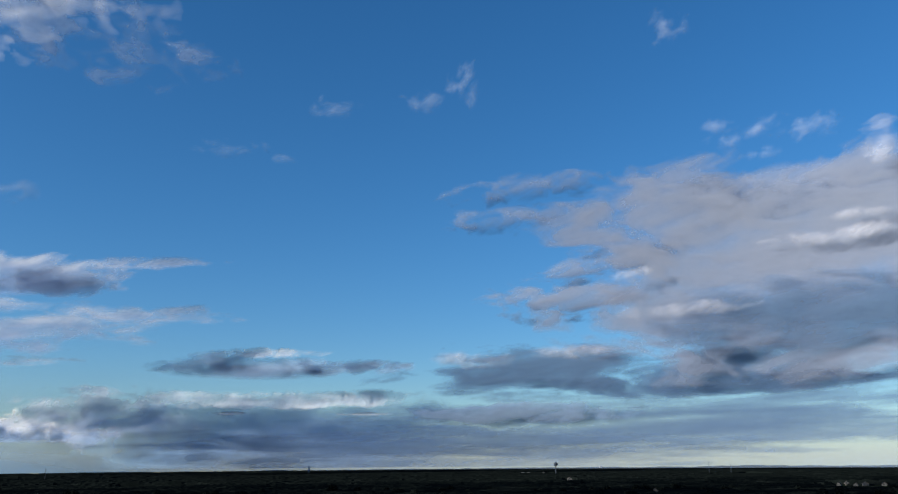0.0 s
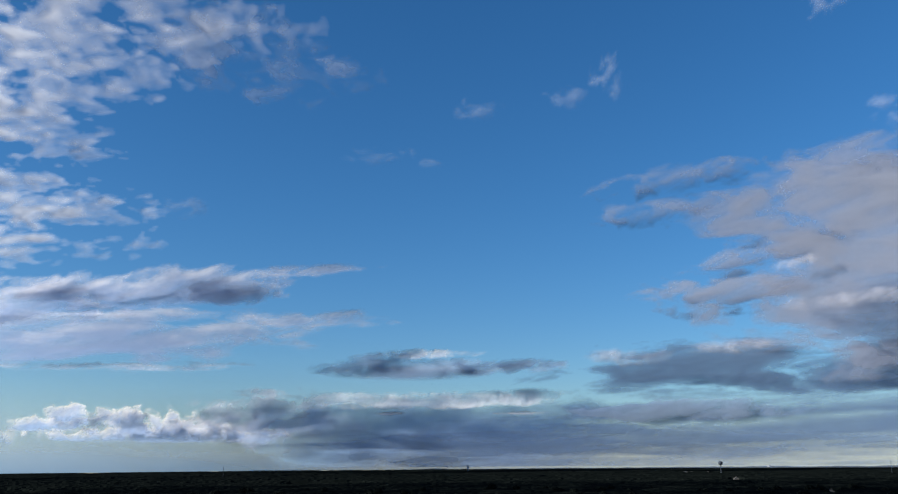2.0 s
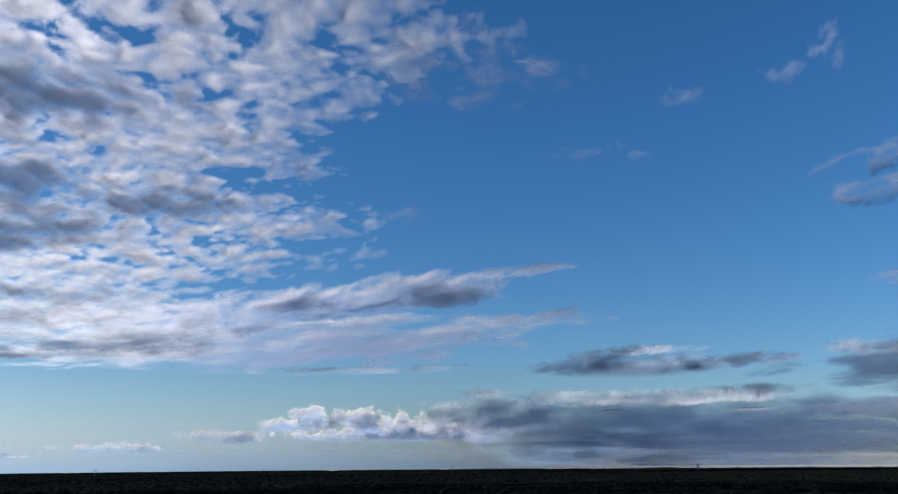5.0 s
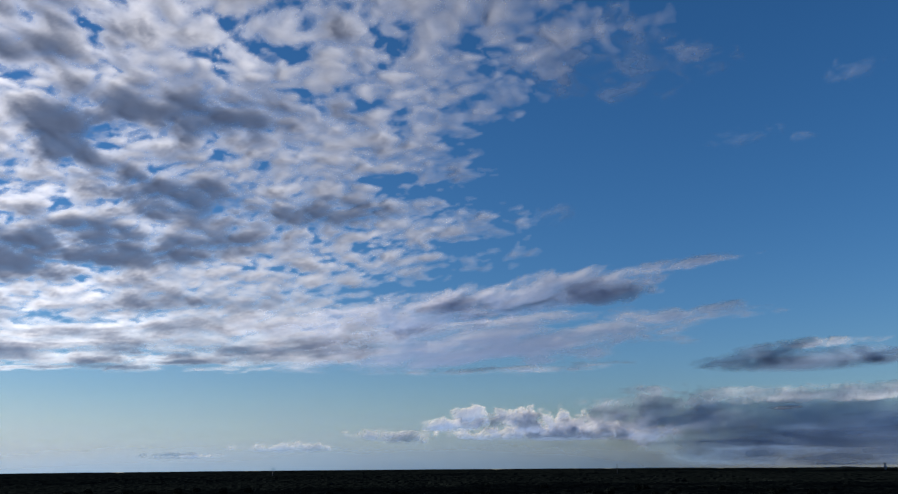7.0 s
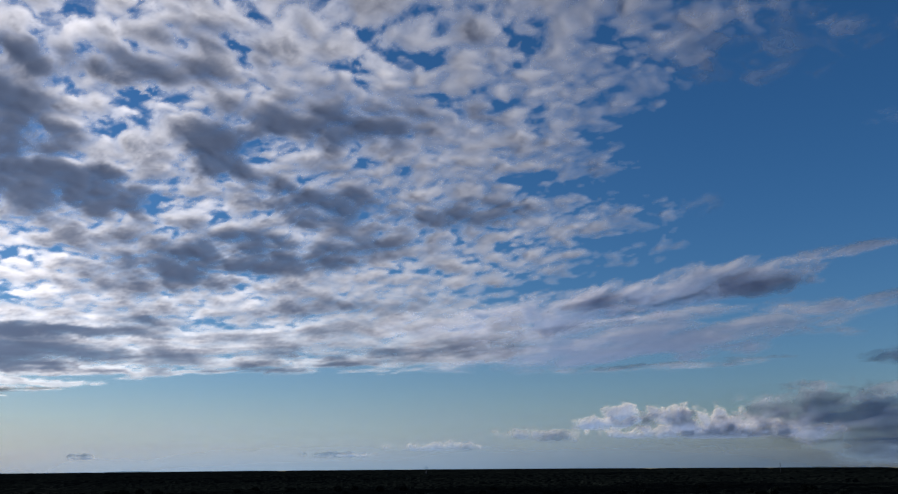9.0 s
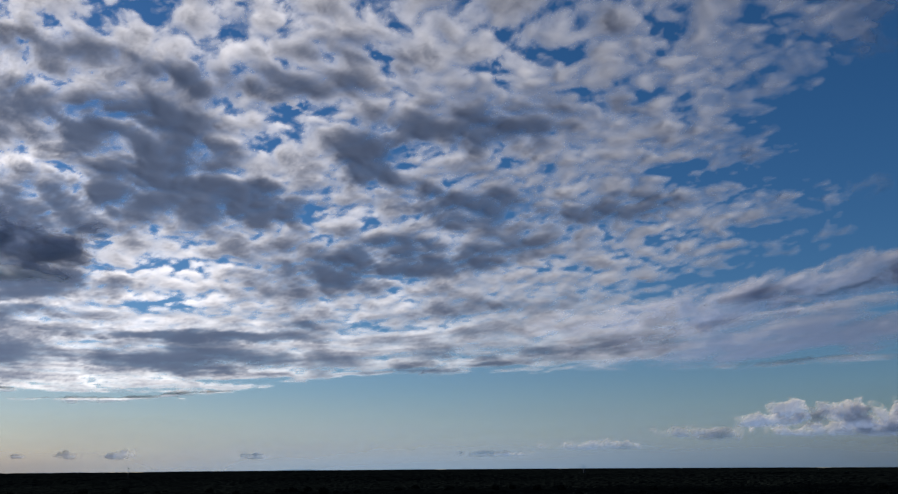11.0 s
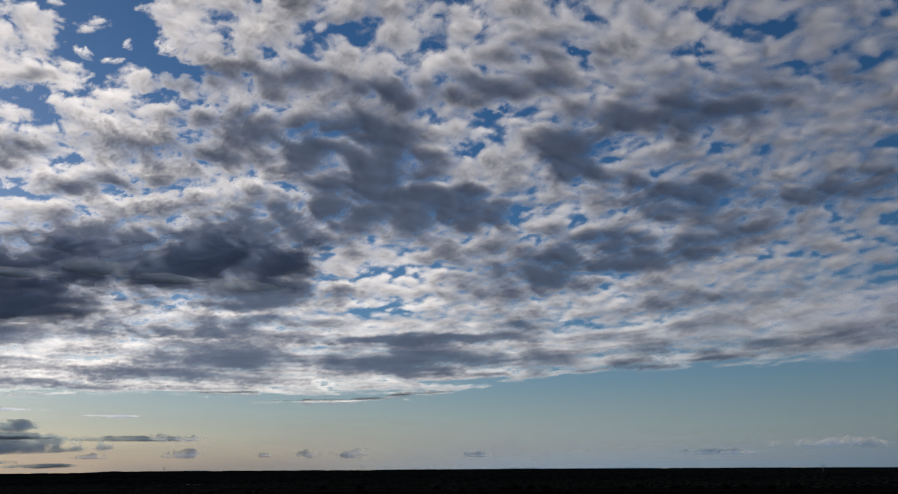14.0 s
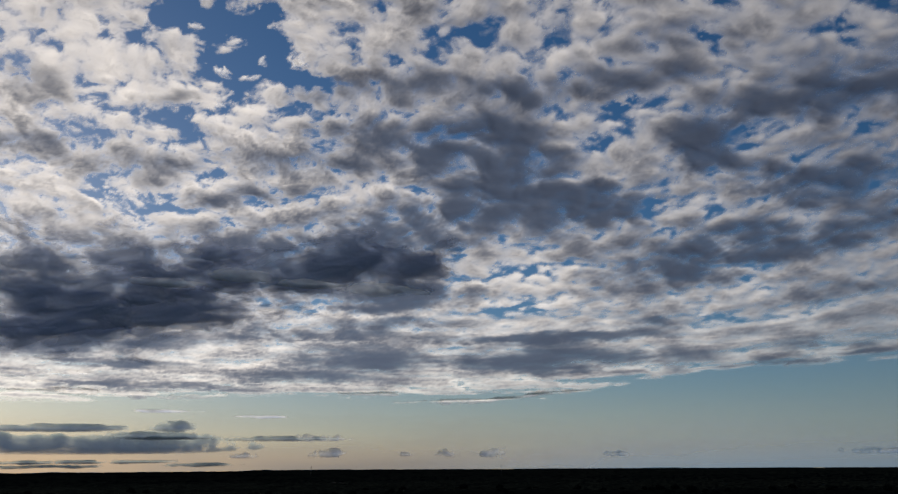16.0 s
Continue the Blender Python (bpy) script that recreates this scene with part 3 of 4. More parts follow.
def blots(az, el, places, top=1.2):
    total = 0.0
    for a, e, ra, re, lean in places:
        total = total + smooth(-0.7, 0.9, oval(az, el, a, e, ra, re, lean))
    return np.clip(total, 0, top)


def altocumulus_deck():
    step = 0.08
    # Beyond azimuth -110 the deck is unseen, carried on to shade the woods.
    az, el = sky_grid(-150, -8, 3.4, 33, step)
    # the rows of the deck rise towards its far end
    rise = 0.000125 * np.clip(az + 90, 0, None) ** 2
    flat_el = el * np.exp(-rise * (1 - smooth(9, 28, el)))
    slope = np.tan(np.radians(np.clip(flat_el, 2, None)))
    reach = slope ** -0.4 - 0.3 * slope
    x, y = reach * np.sin(np.radians(az)), reach * np.cos(np.radians(az))
    near = smooth(-68, -95, az)
    low = 1 - smooth(6.5, 12, el)
    calm = smooth(-80, -45, az)
    drift = fbm(x * 7, y * 7, 63, 4)
    veer = fbm(x * 7, y * 7, 64, 4)
    wx, wy = x + 0.012 * drift, y + 0.012 * veer
    small = fbm(wx / 0.04, wy / 0.04, 51, 5, 0.55)
    curl = fbm(wx / 0.025, wy / 0.025, 53, 3)
    crinkle = billow(wx / 0.05 + 0.4 * curl, wy / 0.05 + 0.4 * small, 54, 5, 0.58) - 0.8
    lump = blobs(wx / 0.05, wy / 0.05, 41)
    flock = blobs(wx / 0.023 + 0.25 * lump, wy / 0.023, 42)
    grain = fbm(wx / 0.014 + 0.4 * curl, wy / 0.014 + 0.4 * small, 57, 3, 0.6)
    soft = fbm(wx / 0.12, wy / 0.12, 45, 2)
    big = fbm(wx * 2.6, wy * 2.6, 31, 3)
    streak = fbm(az * 0.15 + 0.3 * drift, np.log(el) * 9 - 9 * rise, 66, 6, 0.56)

    edge = np.interp(el, (3, 5.2, 6, 8, 11, 13, 15.6, 17.6, 19, 20.5, 23, 25, 28, 33), (-60, -40, -34, -35, -38, -30, -27.5, -35, -30, -31, -29, -24, -19, -15))
    base = np.interp(az, (-120, -105, -96, -85, -77, -70, -65, -57, -45, -32), (3.4, 3.6, 3.9, 4.0, 3.9, 4.3, 5.0, 5.4, 5.7, 6.4))
    inside = smooth(-2.5, 11, edge + 2.2 * drift - az) * smooth(-0.15, 0.9, el - base + 0.35 * streak)
    sa = az + 0.8 * drift + 0.35 * small + 0.35 * crinkle
    se = el + (0.15 + 0.02 * el) * (veer + 0.45 * small + 0.3 * crinkle)
    gap = np.clip(blots(sa, se, EAST_GAPS) + blots(sa, se, MID_GAPS), 0, 1.1) * (1 - near) + blots(sa, se, SUN_GAPS, 1.6) * (0.9 + 1.1 * near)
    shade = np.clip(blots(sa, se, EAST_SHADE) * 0.45 + blots(sa, se, MID_SHADE) * 0.85 + blots(sa, se, SUN_SHADE) + blots(sa, se, SUN_LOW_SHADE) + blots(sa, se, UNDER_BANK) + 0.7 * blots(sa, se, EVENING_SHADE), 0, 1.4)
    glow = blots(sa, se, SUN_GLOW)

    puff = (1.2 - 0.85 * low) * lump + (0.6 - 0.45 * low) * flock + (0.45 - 0.2 * low) * small + 0.5 * soft + 0.2 * big + (0.1 + 0.35 * near) * (1 - 0.5 * low) * crinkle + 0.9 * low * streak + (0.2 + 0.3 * near) * (1 - 0.6 * low) * grain
    raw = (0.54 + 0.06 * near + 0.06 * low) * inside - 0.05 + (0.15 + 0.25 * inside + 0.06 * near) * puff - 0.3 * gap * (1 + 0.4 * small) + 0.15 * shade * inside
    raw = np.clip(raw, 0, None) * smooth(0.0, 0.25, inside)
    crisp = 1 - smooth(-75, -40, az)
    cover = (1.9 - 0.7 * calm) * raw * raw / (raw + 0.45)
    cover = cover * np.clip(1 + 0.6 * crisp * (small + crinkle) * (1 - smooth(0.1, 0.6, raw)), 0.1, 2.5) * (1 - 0.65 * smooth(-52, -26, az))

    # how much cloud the sunlight has come through, baked in as the deck's shade
    size = (np.clip(el[:, 0], 4, 40) / 28) ** 0.55
    dens = np.clip(raw + 0.2 * puff + 0.25 * soft + 0.15 * big, 0, 1.5) * smooth(0.0, 0.3, raw)
    path = 0.45 * dens + 0.4 * sunward(dens, 0.3 * size, 0.24, step) + 0.25 * sunward(dens, 0.7 * size, 0.32, step)
    off_sun = np.hypot((az - SUN_AZ) * 0.95, el - SUN_EL)
    # thin also paints the glow round the sun: less dimming close to it
    thin = (1 - 0.55 * (1 - smooth(10, 45, off_sun))) * (1 + (0.15 + 0.5 * near) * low) * (1 - 0.25 * smooth(16, 25, el)) * (1 - 0.5 * glow)
    thick = path * (1.02 + 0.2 * big + (0.15 + 0.5 * near) * crinkle + 0.25 * small + (0.2 + 0.4 * near) * grain + 2.2 * shade * (1 - 0.5 * np.clip(glow, 0, 1))) * thin
    thick = np.clip(thick + 0.5 * shade * smooth(0.1, 0.6, raw) + low * 0.9 * np.clip(streak - 0.05, -0.2, 1) * inside, 0, None)
    even = 0.5 * smooth(-62, -40, az) + 0.2 * low * (1 - calm)
    thick = thick * (1 - even) + even * (0.62 + 0.22 * calm + 0.5 * shade) * smooth(0.0, 0.5, raw)
    heave = (0.25 + 0.75 * smooth(8, 20, el)) * (1 - 0.7 * low) * (0.0025 * np.tanh(lump) + 0.0006 * flock)
    dist = deck_distance(el) * (1 - heave + 0.004 * big)
    ob = sky_sheet("altocumulus_deck", az, el, cover, dist, DECK, thick)
    return tagged(ob, "wide broken deck of white and grey altocumulus puffs", "clouds", kind="stuff")


altocumulus_deck()

# ---------------------------------------------------------------- single clouds
# the dark bank under the deck, by the sun
dark_label = "dark blue-grey cloud bank hanging under the deck"
bank_look = dict(bulge=8, solid=0.9, toe=1.1, rough=0.45, fine=8, dist=1500, step=0.07, lit=0.5, carve=0.35)
dark_bank = patch_cloud("dark_cloud_bank", -105.0, 10.0, 15.5, 4.0, DARK, dark_label, seed=21, tilt=3, grain=(0.2, 0.55), gain=2.6, relief=5, **bank_look)
patch_cloud("arm", -88.0, 12.4, 12.5, 2.1, DARK, "", parent=dark_bank, seed=22, tilt=4, grain=(0.22, 0.7), gain=2.6, relief=5, **bank_look)
patch_cloud("head", -81.8, 12.5, 5.4, 1.8, DARK, "", parent=dark_bank, seed=24, grain=(0.3, 0.7), gain=2.2, relief=4, **bank_look)
patch_cloud("lobe", -97.0, 9.4, 10.5, 1.5, DARK, "", parent=dark_bank, seed=23, tilt=2, grain=(0.25, 0.8), gain=2.6, relief=4, **bank_look)
patch_cloud("foot", -104.6, 7.4, 6.0, 1.3, DARK, "", parent=dark_bank, seed=26, tilt=2, grain=(0.3, 0.9), gain=2.2, relief=4, **bank_look)
for a, e, ra, re, seed in ((-91.7, 11.7, 3.0, 0.65, 25), (-87.1, 11.3, 3.0, 0.45, 27), (-96.3, 11.0, 3.2, 0.4, 29), (-82.5, 10.9, 3.4, 0.6, 33)):
    patch_cloud("pale_dome", a, e, ra, re, PALE, "paler grey rounded dome", seed=seed, flat=1.3, toe=0.5, grain=(0.3, 0.7), rough=0.35, fine=7, gain=0.8, dist=1460, bulge=8, relief=3, step=0.06,
                solid=0.3, parent=dark_bank)

# rows of flat cloud low over the horizon
rows_label = "thin flat streak of grey and white cloud"
for i, (a, e, ra, re, tilt) in enumerate((
        (-99.0, 4.6, 6.0, 0.35, 0), (-82.5, 4.2, 3.0, 0.2, 0), (-101.0, 4.1, 8.0, 0.3, 0), (-103.5, 5.2, 4.0, 0.3, 1), (-77.0, 3.75, 4.2, 0.22, 1), (-71.5, 4.15, 2.6, 0.18, 3))):
    patch_cloud("flat_cloud_streak", a, e, ra, re, ROWS, rows_label, seed=31 + i, tilt=tilt, heap=0.3, heap_size=0.45, grain=(0.3, 1.4), rough=0.95, fine=8, gain=0.8, dist=4500 - 30 * i, relief=10,
                step=0.06, group="flat cloud streaks over the horizon")

# the streaked band at the end of the deck
leaning = dict(pivot=-33.6, face=-18, bulge=10, fine=8, carve=0.35)
band = patch_cloud("streaky_cloud_band", -33.6, 7.4, 15.5, 1.75, STREAKY, "long grey streaky cloud band with a pale thin tail", seed=3, tilt=3,
                   square=2.4, grain=(0.2, 0.9), rough=0.38, gain=2.0, solid=0.4, dist=3900, relief=3, **leaning)
patch_cloud("layer", -40.0, 9.0, 13.5, 1.5, STREAKY, "", seed=7, tilt=6, grain=(0.3, 1.0), rough=0.5, gain=1.5, solid=0.35, dist=3880, relief=3, parent=band, **leaning)
patch_cloud("ridge", -29.5, 10.5, 9.2, 1.45, STREAKY, "grey ridge with a white upper rim", seed=4, tilt=8, flat=1.1, grain=(0.3, 0.8), rough=0.35, gain=2.2, solid=0.3, dist=3850, relief=3, lit=1.0,
            parent=band, **leaning)
patch_cloud("core", -24.8, 10.7, 3.6, 1.0, STREAKY, "darker thick end of the ridge", seed=5, tilt=3, grain=(0.4, 0.9), rough=0.3, gain=2.0, solid=0.5, dist=3820, relief=3, parent=band, **leaning)
patch_cloud("tail", -19.6, 12.2, 4.8, 0.5, STREAKY, "", seed=6, tilt=3, grain=(0.35, 1.2), rough=0.6, gain=0.7, dist=3830, relief=3, parent=band, **leaning)
patch_cloud("streak", -19.5, 9.1, 5.6, 0.6, STREAKY, "", seed=8, tilt=1, grain=(0.35, 1.2), rough=0.6, gain=0.6, dist=3840, relief=3, parent=band, **leaning)
patch_cloud("streak", -30.5, 5.7, 7.0, 0.3, STREAKY, "", seed=12, tilt=2, grain=(0.3, 1.4), rough=0.7, gain=0.6, dist=3850, relief=3, parent=band, **leaning)

# the grey flat cloud and the rain bank
leaning = dict(pivot=-12.9, face=-45, bulge=15, fine=8)
grey = patch_cloud("grey_cloud", -12.9, 5.9, 7.6, 1.0, STORM, "long flat dark grey cloud with a lit white top", seed=5, flat=1.1, grain=(0.35, 1.0), rough=0.32,
                   gain=2.0, dist=4000, relief=3, lit=1.0, step=0.06, **leaning)
patch_cloud("crest", -11.6, 6.85, 4.2, 0.34, HEAP, "pale lumpy crest", seed=25, heap=0.35, heap_size=0.5, rough=0.45, gain=0.7, dist=4040, relief=3, step=0.05, parent=grey, **leaning)
patch_cloud("end", -6.2, 5.9, 3.4, 0.55, STORM, "darker flat end", seed=26, grain=(0.4, 1.2), rough=0.45, gain=1.8, dist=3980, relief=3, parent=grey, **leaning)
leaning = dict(pivot=-13.0, face=-40, bulge=15)
rain = patch_cloud("rain_cloud_bank", -10.8, 1.5, 12.8, 2.5, RAIN, "broad grey-blue rain cloud bank with white crests over the horizon", seed=7,
                   square=3.4, grain=(0.14, 0.4), rough=0.18, fine=6, gain=3.0, dist=3980, relief=2, **leaning)
patch_cloud("rain_shaft", -5.5, 1.5, 7.5, 1.4, RAIN, "dark blue falling rain", seed=17, square=2.6, grain=(0.14, 0.35), rough=0.2, fine=5, gain=1.6, solid=0.4, dist=3950, relief=1, parent=rain, **leaning)
patch_cloud("crest", -10.0, 3.95, 10.5, 0.55, ROWS, "bright white lumpy crest", seed=13, tilt=1, square=2.6, heap=0.14, heap_size=0.4, rough=0.35, fine=7, gain=1.0, toe=0.4, flat=0.8, dist=3935,
            relief=3, step=0.05, lit=0.2, carve=0.25, parent=rain, **leaning)
patch_cloud("crest", -21.3, 2.7, 6.6, 1.7, STREAKY, "soft pale crest", seed=14, tilt=1, heap=0.2, heap_size=0.5, rough=0.35, fine=7, flat=1.0, gain=1.8, dist=4080,
            relief=3, step=0.05, lit=1.0, parent=rain, **leaning)
for a, e, ra, re, seed in ((-5.5, 2.95, 1.9, 0.15, 15), (-14.0, 2.95, 1.6, 0.14, 18)):
    patch_cloud("streak", a, e, ra, re, HEAP, "thin sunlit streak", seed=seed, grain=(0.5, 2.0), rough=0.5, gain=0.8, dist=3910, relief=1, step=0.04, parent=rain, **leaning)
patch_cloud("flat_cloud", 4.4, 2.9, 8.6, 0.75, STORM, "flat grey cloud streak tapering to one end", seed=16, grain=(0.3, 1.1), rough=0.45, fine=8, gain=2.0, dist=3530, bulge=5,
            relief=3, lit=0.9)
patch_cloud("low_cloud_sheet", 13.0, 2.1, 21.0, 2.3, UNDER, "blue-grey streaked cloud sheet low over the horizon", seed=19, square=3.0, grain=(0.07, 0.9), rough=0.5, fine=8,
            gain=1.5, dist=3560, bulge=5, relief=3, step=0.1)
# Added over the rain bank's bright foot; its shade is put in by colour.
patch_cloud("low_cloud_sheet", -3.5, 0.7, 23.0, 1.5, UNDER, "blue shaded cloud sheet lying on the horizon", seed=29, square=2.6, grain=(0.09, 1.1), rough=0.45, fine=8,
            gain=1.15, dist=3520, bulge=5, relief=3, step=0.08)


def horizon_haze(a0, a1, fade0, fade1, amount, high, dist, mat, label, seed, end=60, face=0):
    """The veil of distance painted as a tinted sheet, thickest along the horizon; high: degrees over which it thins
    out.
    """
    az, el = sky_grid(a0, a1, -0.6, 8, 0.22)
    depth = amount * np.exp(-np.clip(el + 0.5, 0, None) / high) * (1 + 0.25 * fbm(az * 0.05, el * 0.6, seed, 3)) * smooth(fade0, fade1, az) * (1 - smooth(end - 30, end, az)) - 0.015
    ob = sky_sheet("horizon_haze", az, el, np.clip(depth, 0, None), dist - face * (az + 40), mat)
    return tagged(ob, label, "haze", kind="stuff")


# Air haze painted as tinted sheets; their colours tone down the sky's low yellow.
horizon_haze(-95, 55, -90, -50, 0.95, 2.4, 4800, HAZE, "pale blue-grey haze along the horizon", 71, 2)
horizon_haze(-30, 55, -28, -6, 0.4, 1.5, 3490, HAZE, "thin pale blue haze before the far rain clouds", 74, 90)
# placed in front to cover the cumulus shadow on the haze behind
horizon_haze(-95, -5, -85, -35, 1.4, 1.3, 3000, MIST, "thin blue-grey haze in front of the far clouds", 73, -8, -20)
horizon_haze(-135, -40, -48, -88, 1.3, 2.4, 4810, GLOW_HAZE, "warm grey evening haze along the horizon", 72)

# heaped clouds low on the horizon
heap_label = "white heaped cumulus cloud with a flat grey base"
heaped = dict(solid=0.3, heap=0.4, rough=0.35, fine=7, grain=(0.8, 1.2), bulge=15, relief=2.0, step=0.04, lit=1.0, carve=0.3)
leaning = dict(pivot=-28.2, face=-35)
great = patch_cloud("cumulus", -28.4, 1.5, 7.8, 0.7, HEAP, heap_label, seed=40, flat=1.6, heap_size=0.35, gain=1.6, dist=4020, group="cumulus heaps", **{**heaped, "heap": 0.2}, **leaning)
for k, (a, e, ra, re, seed) in enumerate(((-33.8, 2.6, 1.5, 0.9, 43), (-35.2, 2.2, 2.4, 0.6, 45), (-31.0, 2.6, 2.0, 0.7, 47), (-29.4, 2.1, 3.6, 1.15, 49), (-26.8, 1.85, 2.8, 0.8, 51), (-23.6, 1.6, 3.4, 0.7, 55))):
    patch_cloud("tower", a, e, ra, re, HEAP, "", seed=seed, flat=1.2, heap_size=0.3, gain=1.5, dist=4000 - 12 * k, parent=great, **heaped, **leaning)
for a, e, ra, re, seed in ((-39.4, 1.5, 3.2, 0.55, 61), (-38.0, 1.25, 1.8, 0.55, 62), (-43.7, 0.75, 1.1, 0.4, 64), (-46.2, 0.8, 3.0, 0.5, 67), (-51.0, 0.3, 1.7, 0.22, 69)):
    patch_cloud("cumulus", a, e, ra, re, HEAP, heap_label, seed=seed, flat=1.5, heap_size=0.3, gain=0.9, dist=4300, face=-15, group="cumulus heaps", **heaped)
for i, (a, e, ra, re) in enumerate(((-87.1, 1.35, 2.2, 0.25), (-85.8, 0.38, 1.4, 0.3), (-81.1, 0.34, 0.6, 0.16), (-78.1, 0.35, 0.8, 0.28),
                                    (-75.4, 0.42, 1.2, 0.42), (-67.6, 0.27, 1.3, 0.2), (-91.2, 0.3, 1.2, 0.2), (-53.0, 0.3, 2.0, 0.2))):
    patch_cloud("small_cumulus", a, e, ra, re * 1.15, SMALL, "small distant blue-grey cumulus on the horizon", seed=60 + 3 * i, flat=1.5, toe=0.15, heap=0.9, heap_size=0.3,
                rough=0.5, dist=4600, bulge=30, relief=8, step=0.04, group="small cumulus on the horizon")

# the bank in the evening glow
crisp = dict(toe=0.18, heap=0.42, fine=7, bulge=30, relief=7, step=0.045)
glow_bank = patch_cloud("horizon_cloud_bank", -100.0, 1.0, 9.0, 0.75, TEAL, "flat blue-grey cloud bank in the yellow evening glow", seed=81, flat=1.3, square=3.0,
                        grain=(0.2, 1.2), heap_size=0.5, rough=0.28, gain=2.4, dist=4500, **crisp)
patch_cloud("layer", -102.5, 1.95, 6.0, 0.28, TEAL, "", seed=82, flat=1.3, grain=(0.25, 1.8), heap_size=0.45, rough=0.6, gain=1.3, dist=4470, parent=glow_bank, **crisp)
patch_cloud("tower", -95.6, 2.0, 1.5, 0.42, TEAL, "", seed=83, flat=1.5, heap_size=0.35, dist=4450, parent=glow_bank, **crisp)
patch_cloud("shelf", -96.5, 1.5, 3.6, 0.3, TEAL, "", seed=84, flat=1.4, heap_size=0.4, dist=4440, parent=glow_bank, **crisp)
patch_cloud("tail", -89.5, 1.35, 3.6, 0.2, TEAL, "", seed=85, flat=1.3, heap_size=0.35, gain=1.2, dist=4450, parent=glow_bank, **crisp)
for i, (a, e, ra, re) in enumerate(((-101.5, 0.02, 5.5, 0.13), (-103.5, -0.25, 4.0, 0.1), (-93.5, -0.2, 2.6, 0.12))):
    patch_cloud("low_streak", a, e, ra, re, TEAL, "low grey streak in the evening glow", seed=87 + 5 * i, grain=(0.3, 2.0), heap_size=0.4, rough=0.6, dist=4600 + 20 * i,
                group="low streaks in the glow", **crisp)
patch_cloud("thin_streak", -96.1, 3.07, 2.2, 0.13, VEIL, "thin pale cloud streak", seed=88, grain=(0.4, 2.0), dist=4300, bulge=10, relief=3, step=0.04)
patch_cloud("thin_streak", -90.7, 2.75, 1.8, 0.12, VEIL, "thin pale cloud streak", seed=89, grain=(0.4, 2.0), dist=4300, bulge=10, relief=3, step=0.04)

patch_cloud("smoke_wisp", -85.2, -1.53, 0.75, 0.16, WISP, "small pale wisp of smoke rising from the woods", seed=86, grain=(2.0, 5.0), rough=0.6, gain=1.2, floor=-2.0, dist=2000,
            bulge=3, relief=1, step=0.03, category="smoke")

# the layered bank away from the sun
soft = dict(rough=0.32, fine=7, bulge=40, relief=3.5, carve=0.06, lit=0.4)
bank = patch_cloud("layered_cloud_bank", 24.5, 11.4, 18.5, 7.2, BANK, "large lavender-grey cloud bank in soft layers", seed=11, tilt=-3, square=2.8, grain=(0.16, 0.42), gain=3.4, dist=3500,
                   step=0.1, **soft)
patch_cloud("layer", 22.0, 16.0, 13.0, 2.0, BANK, "", seed=90, tilt=-2, flat=1.0, grain=(0.2, 0.5), gain=1.3, dist=3580, step=0.08, parent=bank, **soft)
patch_cloud("layer", 9.5, 10.2, 7.0, 1.3, BANK, "", seed=94, tilt=3, grain=(0.3, 0.9), gain=1.3, dist=3580, parent=bank, **{**soft, "rough": 0.55})
patch_cloud("layer", 12.0, 12.6, 7.0, 1.2, BANK, "", seed=93, tilt=8, grain=(0.3, 0.9), gain=0.9, dist=3590, parent=bank, **{**soft, "rough": 0.55})
# These UNDER layers darken the lower bank; its shade is in their colour.
patch_cloud("layer", 24.5, 8.6, 13.5, 2.6, UNDER, "shaded darker blue-grey layer", seed=98, grain=(0.18, 0.6), gain=1.3, dist=3462, parent=bank, **{**soft, "bulge": 12})
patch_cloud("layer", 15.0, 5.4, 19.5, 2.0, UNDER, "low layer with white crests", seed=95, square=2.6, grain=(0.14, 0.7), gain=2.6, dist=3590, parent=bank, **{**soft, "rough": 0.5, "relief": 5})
patch_cloud("base", 22.0, 4.8, 13.0, 0.9, UNDER, "shaded darker blue-grey flat base", seed=97, grain=(0.2, 0.9), gain=0.8, dist=3574, parent=bank, **{**soft, "bulge": 5})
patch_cloud("tongue", 5.6, 17.6, 5.4, 1.0, BANK, "", seed=91, tilt=4, grain=(0.4, 0.9), gain=0.5, dist=3600, parent=bank, **{**soft, "rough": 0.6})
patch_cloud("tongue", 4.6, 15.6, 5.0, 0.9, BANK, "", seed=92, tilt=2, grain=(0.4, 0.9), gain=0.45, dist=3600, parent=bank, **{**soft, "rough": 0.6})
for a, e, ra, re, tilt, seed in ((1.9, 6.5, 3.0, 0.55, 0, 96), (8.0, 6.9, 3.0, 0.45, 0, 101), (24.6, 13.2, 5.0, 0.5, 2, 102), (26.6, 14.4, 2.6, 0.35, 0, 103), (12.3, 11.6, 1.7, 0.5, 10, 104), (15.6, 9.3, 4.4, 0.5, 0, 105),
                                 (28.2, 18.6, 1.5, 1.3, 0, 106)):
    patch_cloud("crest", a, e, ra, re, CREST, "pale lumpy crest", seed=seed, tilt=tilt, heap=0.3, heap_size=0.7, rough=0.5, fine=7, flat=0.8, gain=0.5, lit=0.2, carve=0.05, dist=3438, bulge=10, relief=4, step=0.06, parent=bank)

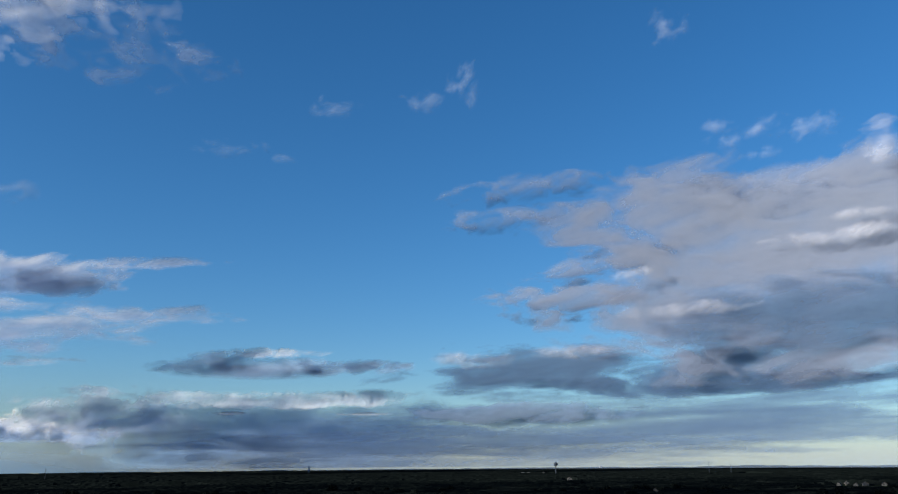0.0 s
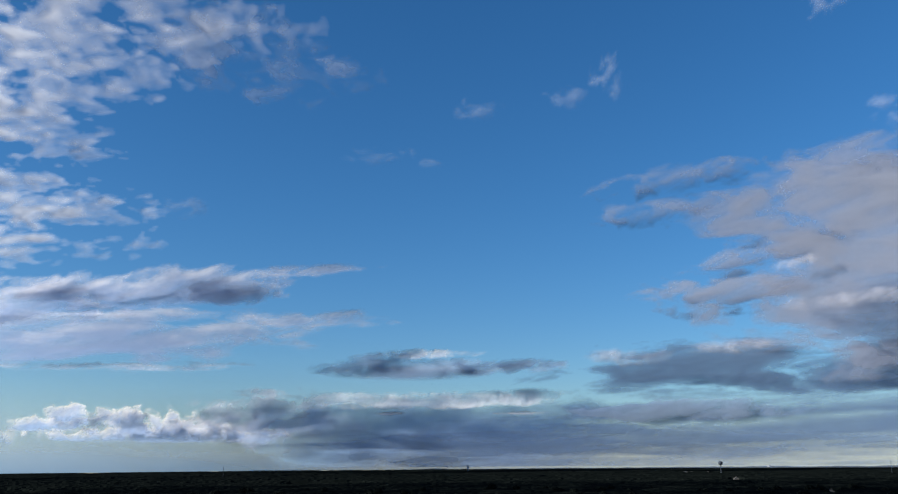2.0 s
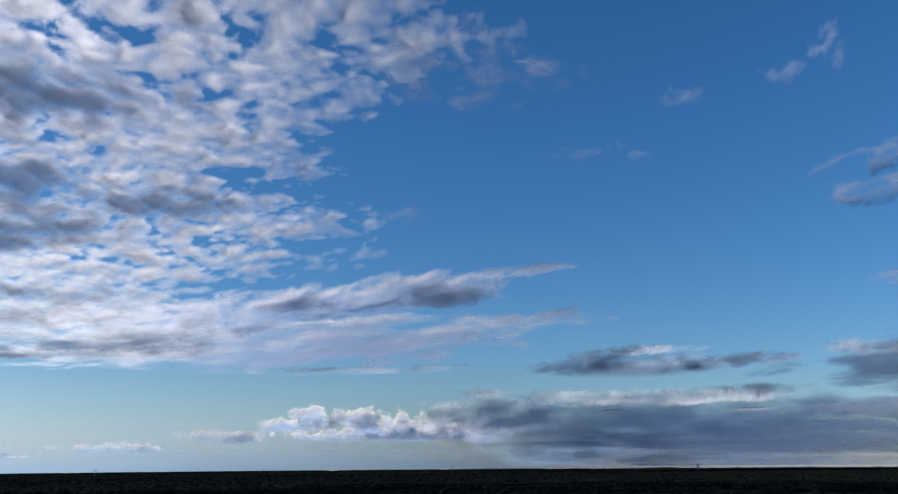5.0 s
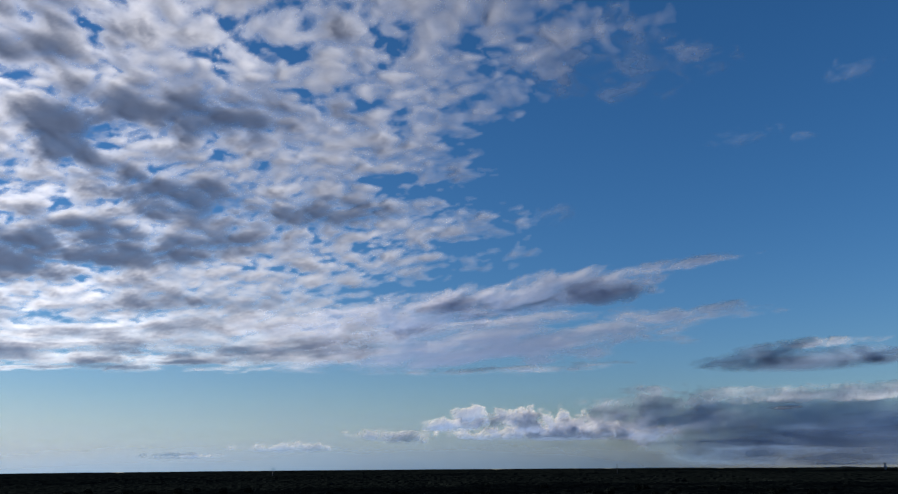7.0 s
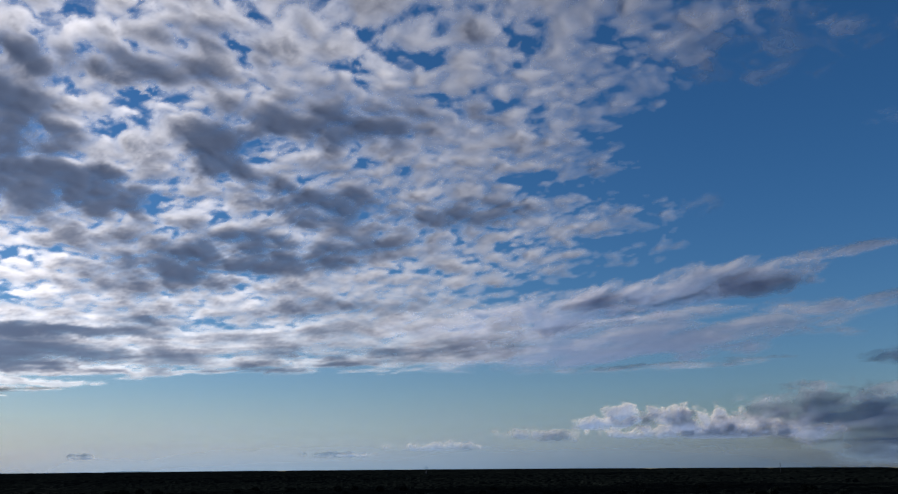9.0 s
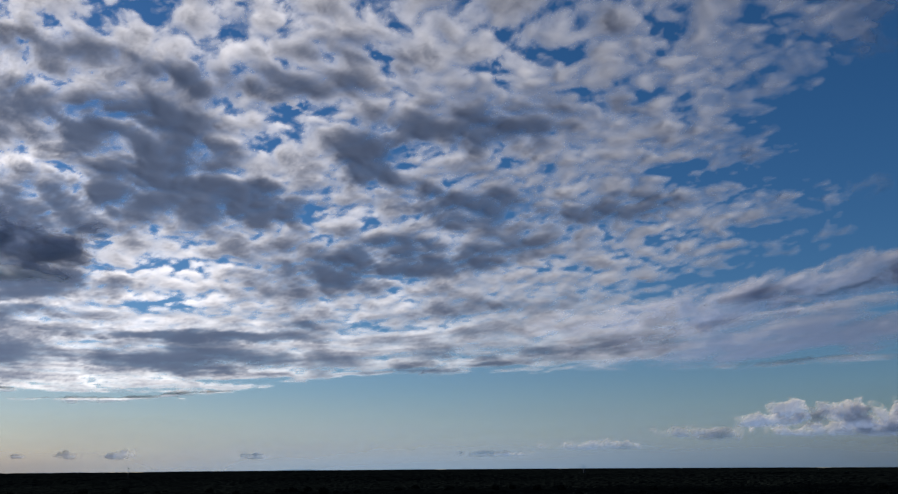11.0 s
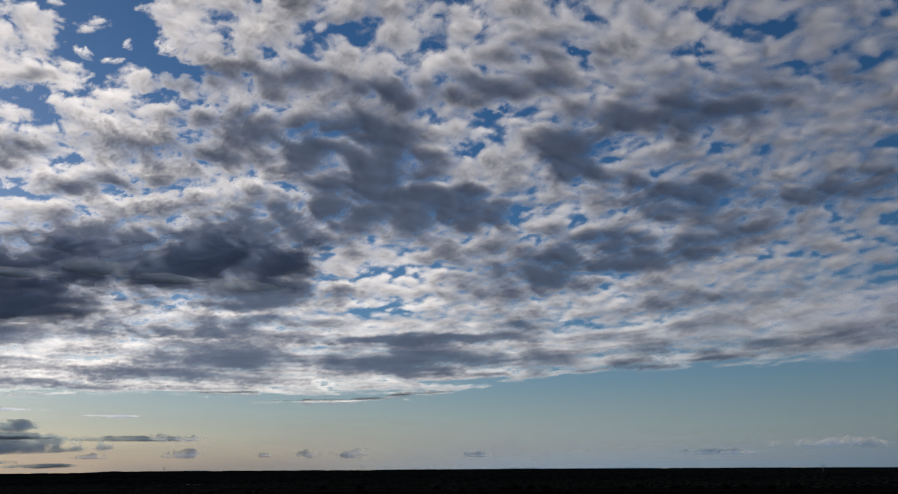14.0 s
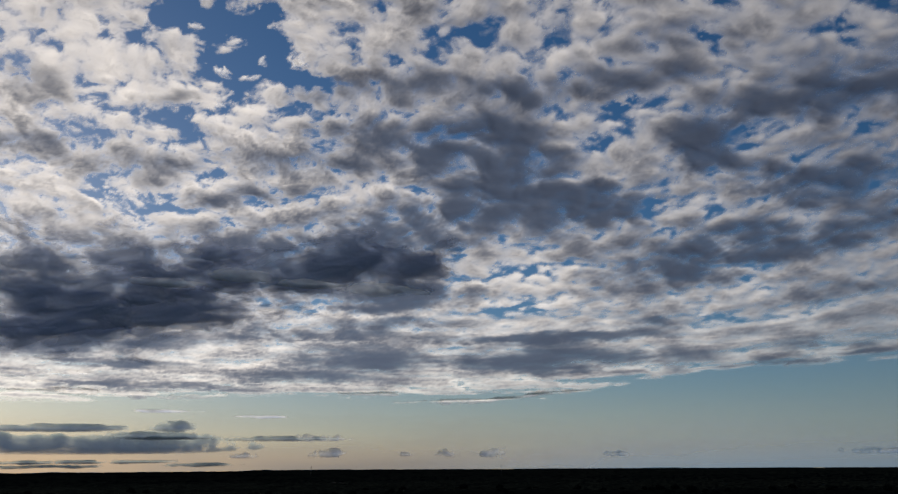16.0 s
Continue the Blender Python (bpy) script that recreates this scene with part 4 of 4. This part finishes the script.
# the feathered end of the deck
patch_cloud("feathered_cloud", -25.5, 26.3, 6.8, 3.0, VEIL, "feathery thin white cloud at the end of the deck", seed=27, tilt=-12, grain=(0.35, 0.7), rough=0.8, fine=5, gain=0.42, dist=2300,
            bulge=15, relief=2, face=12)
patch_cloud("feathered_cloud", -17.4, 25.2, 2.8, 1.0, VEIL, "feathery thin white cloud at the end of the deck", seed=28, tilt=-8, grain=(0.5, 1.0), rough=0.7, gain=0.35, dist=2300,
            bulge=10, relief=2, face=12)

# wisps in the open blue
wisp_label = "small soft white wisp of cloud in blue sky"
for i, (a, e, ra, re, tilt) in enumerate((
        (-8.1, 22.9, 1.9, 0.7, 4), (-1.9, 23.4, 1.6, 0.7, 0), (1.4, 24.6, 1.3, 1.4, 55), (-15.1, 19.9, 2.3, 0.55, 3), (-11.4, 19.3, 1.0, 0.35, -10),
        (15.8, 27.4, 1.4, 1.1, 30), (18.8, 20.7, 1.7, 0.5, 0), (21.6, 20.3, 1.7, 0.7, 5), (24.5, 20.0, 1.8, 0.8, 5), (18.8, 19.7, 1.4, 0.5, 0),
        (21.3, 18.7, 1.1, 0.45, 0), (-27.6, 15.8, 1.6, 0.7, 0))):
    patch_cloud("cloud_wisp", a, e, ra, re, WISP, wisp_label, seed=100 + 2 * i, tilt=tilt, grain=(0.6, 1.0), rough=0.75, fine=5, gain=0.42, toe=1.2, face=20, dist=3000, bulge=15,
                relief=4, group="wisps in the blue")

# small sunlit scraps in the blue gap by the sun
for i, (a, e, ra, re, tilt) in enumerate(((-96.6, 24.9, 1.0, 0.3, -22), (-94.3, 24.8, 1.0, 0.35, -25), (-92.1, 24.5, 0.7, 0.25, 10), (-91.4, 25.6, 0.35, 0.5, 20), (-96.0, 27.3, 0.6, 0.25, 0),
                                          (-88.9, 25.8, 0.8, 0.6, 25), (-94.6, 22.6, 0.9, 0.4, -15), (-99.6, 27.2, 0.7, 0.5, -30))):
    patch_cloud("cloud_scrap", a, e, ra, re, ROWS, "small ragged white cloud scrap lit by the sun", seed=200 + 3 * i, tilt=tilt, grain=(0.9, 1.6), rough=1.0, fine=6, gain=0.4, toe=0.9, dist=2100,
                bulge=8, relief=3, face=-12, step=0.045, group="sunlit scraps in the gap")
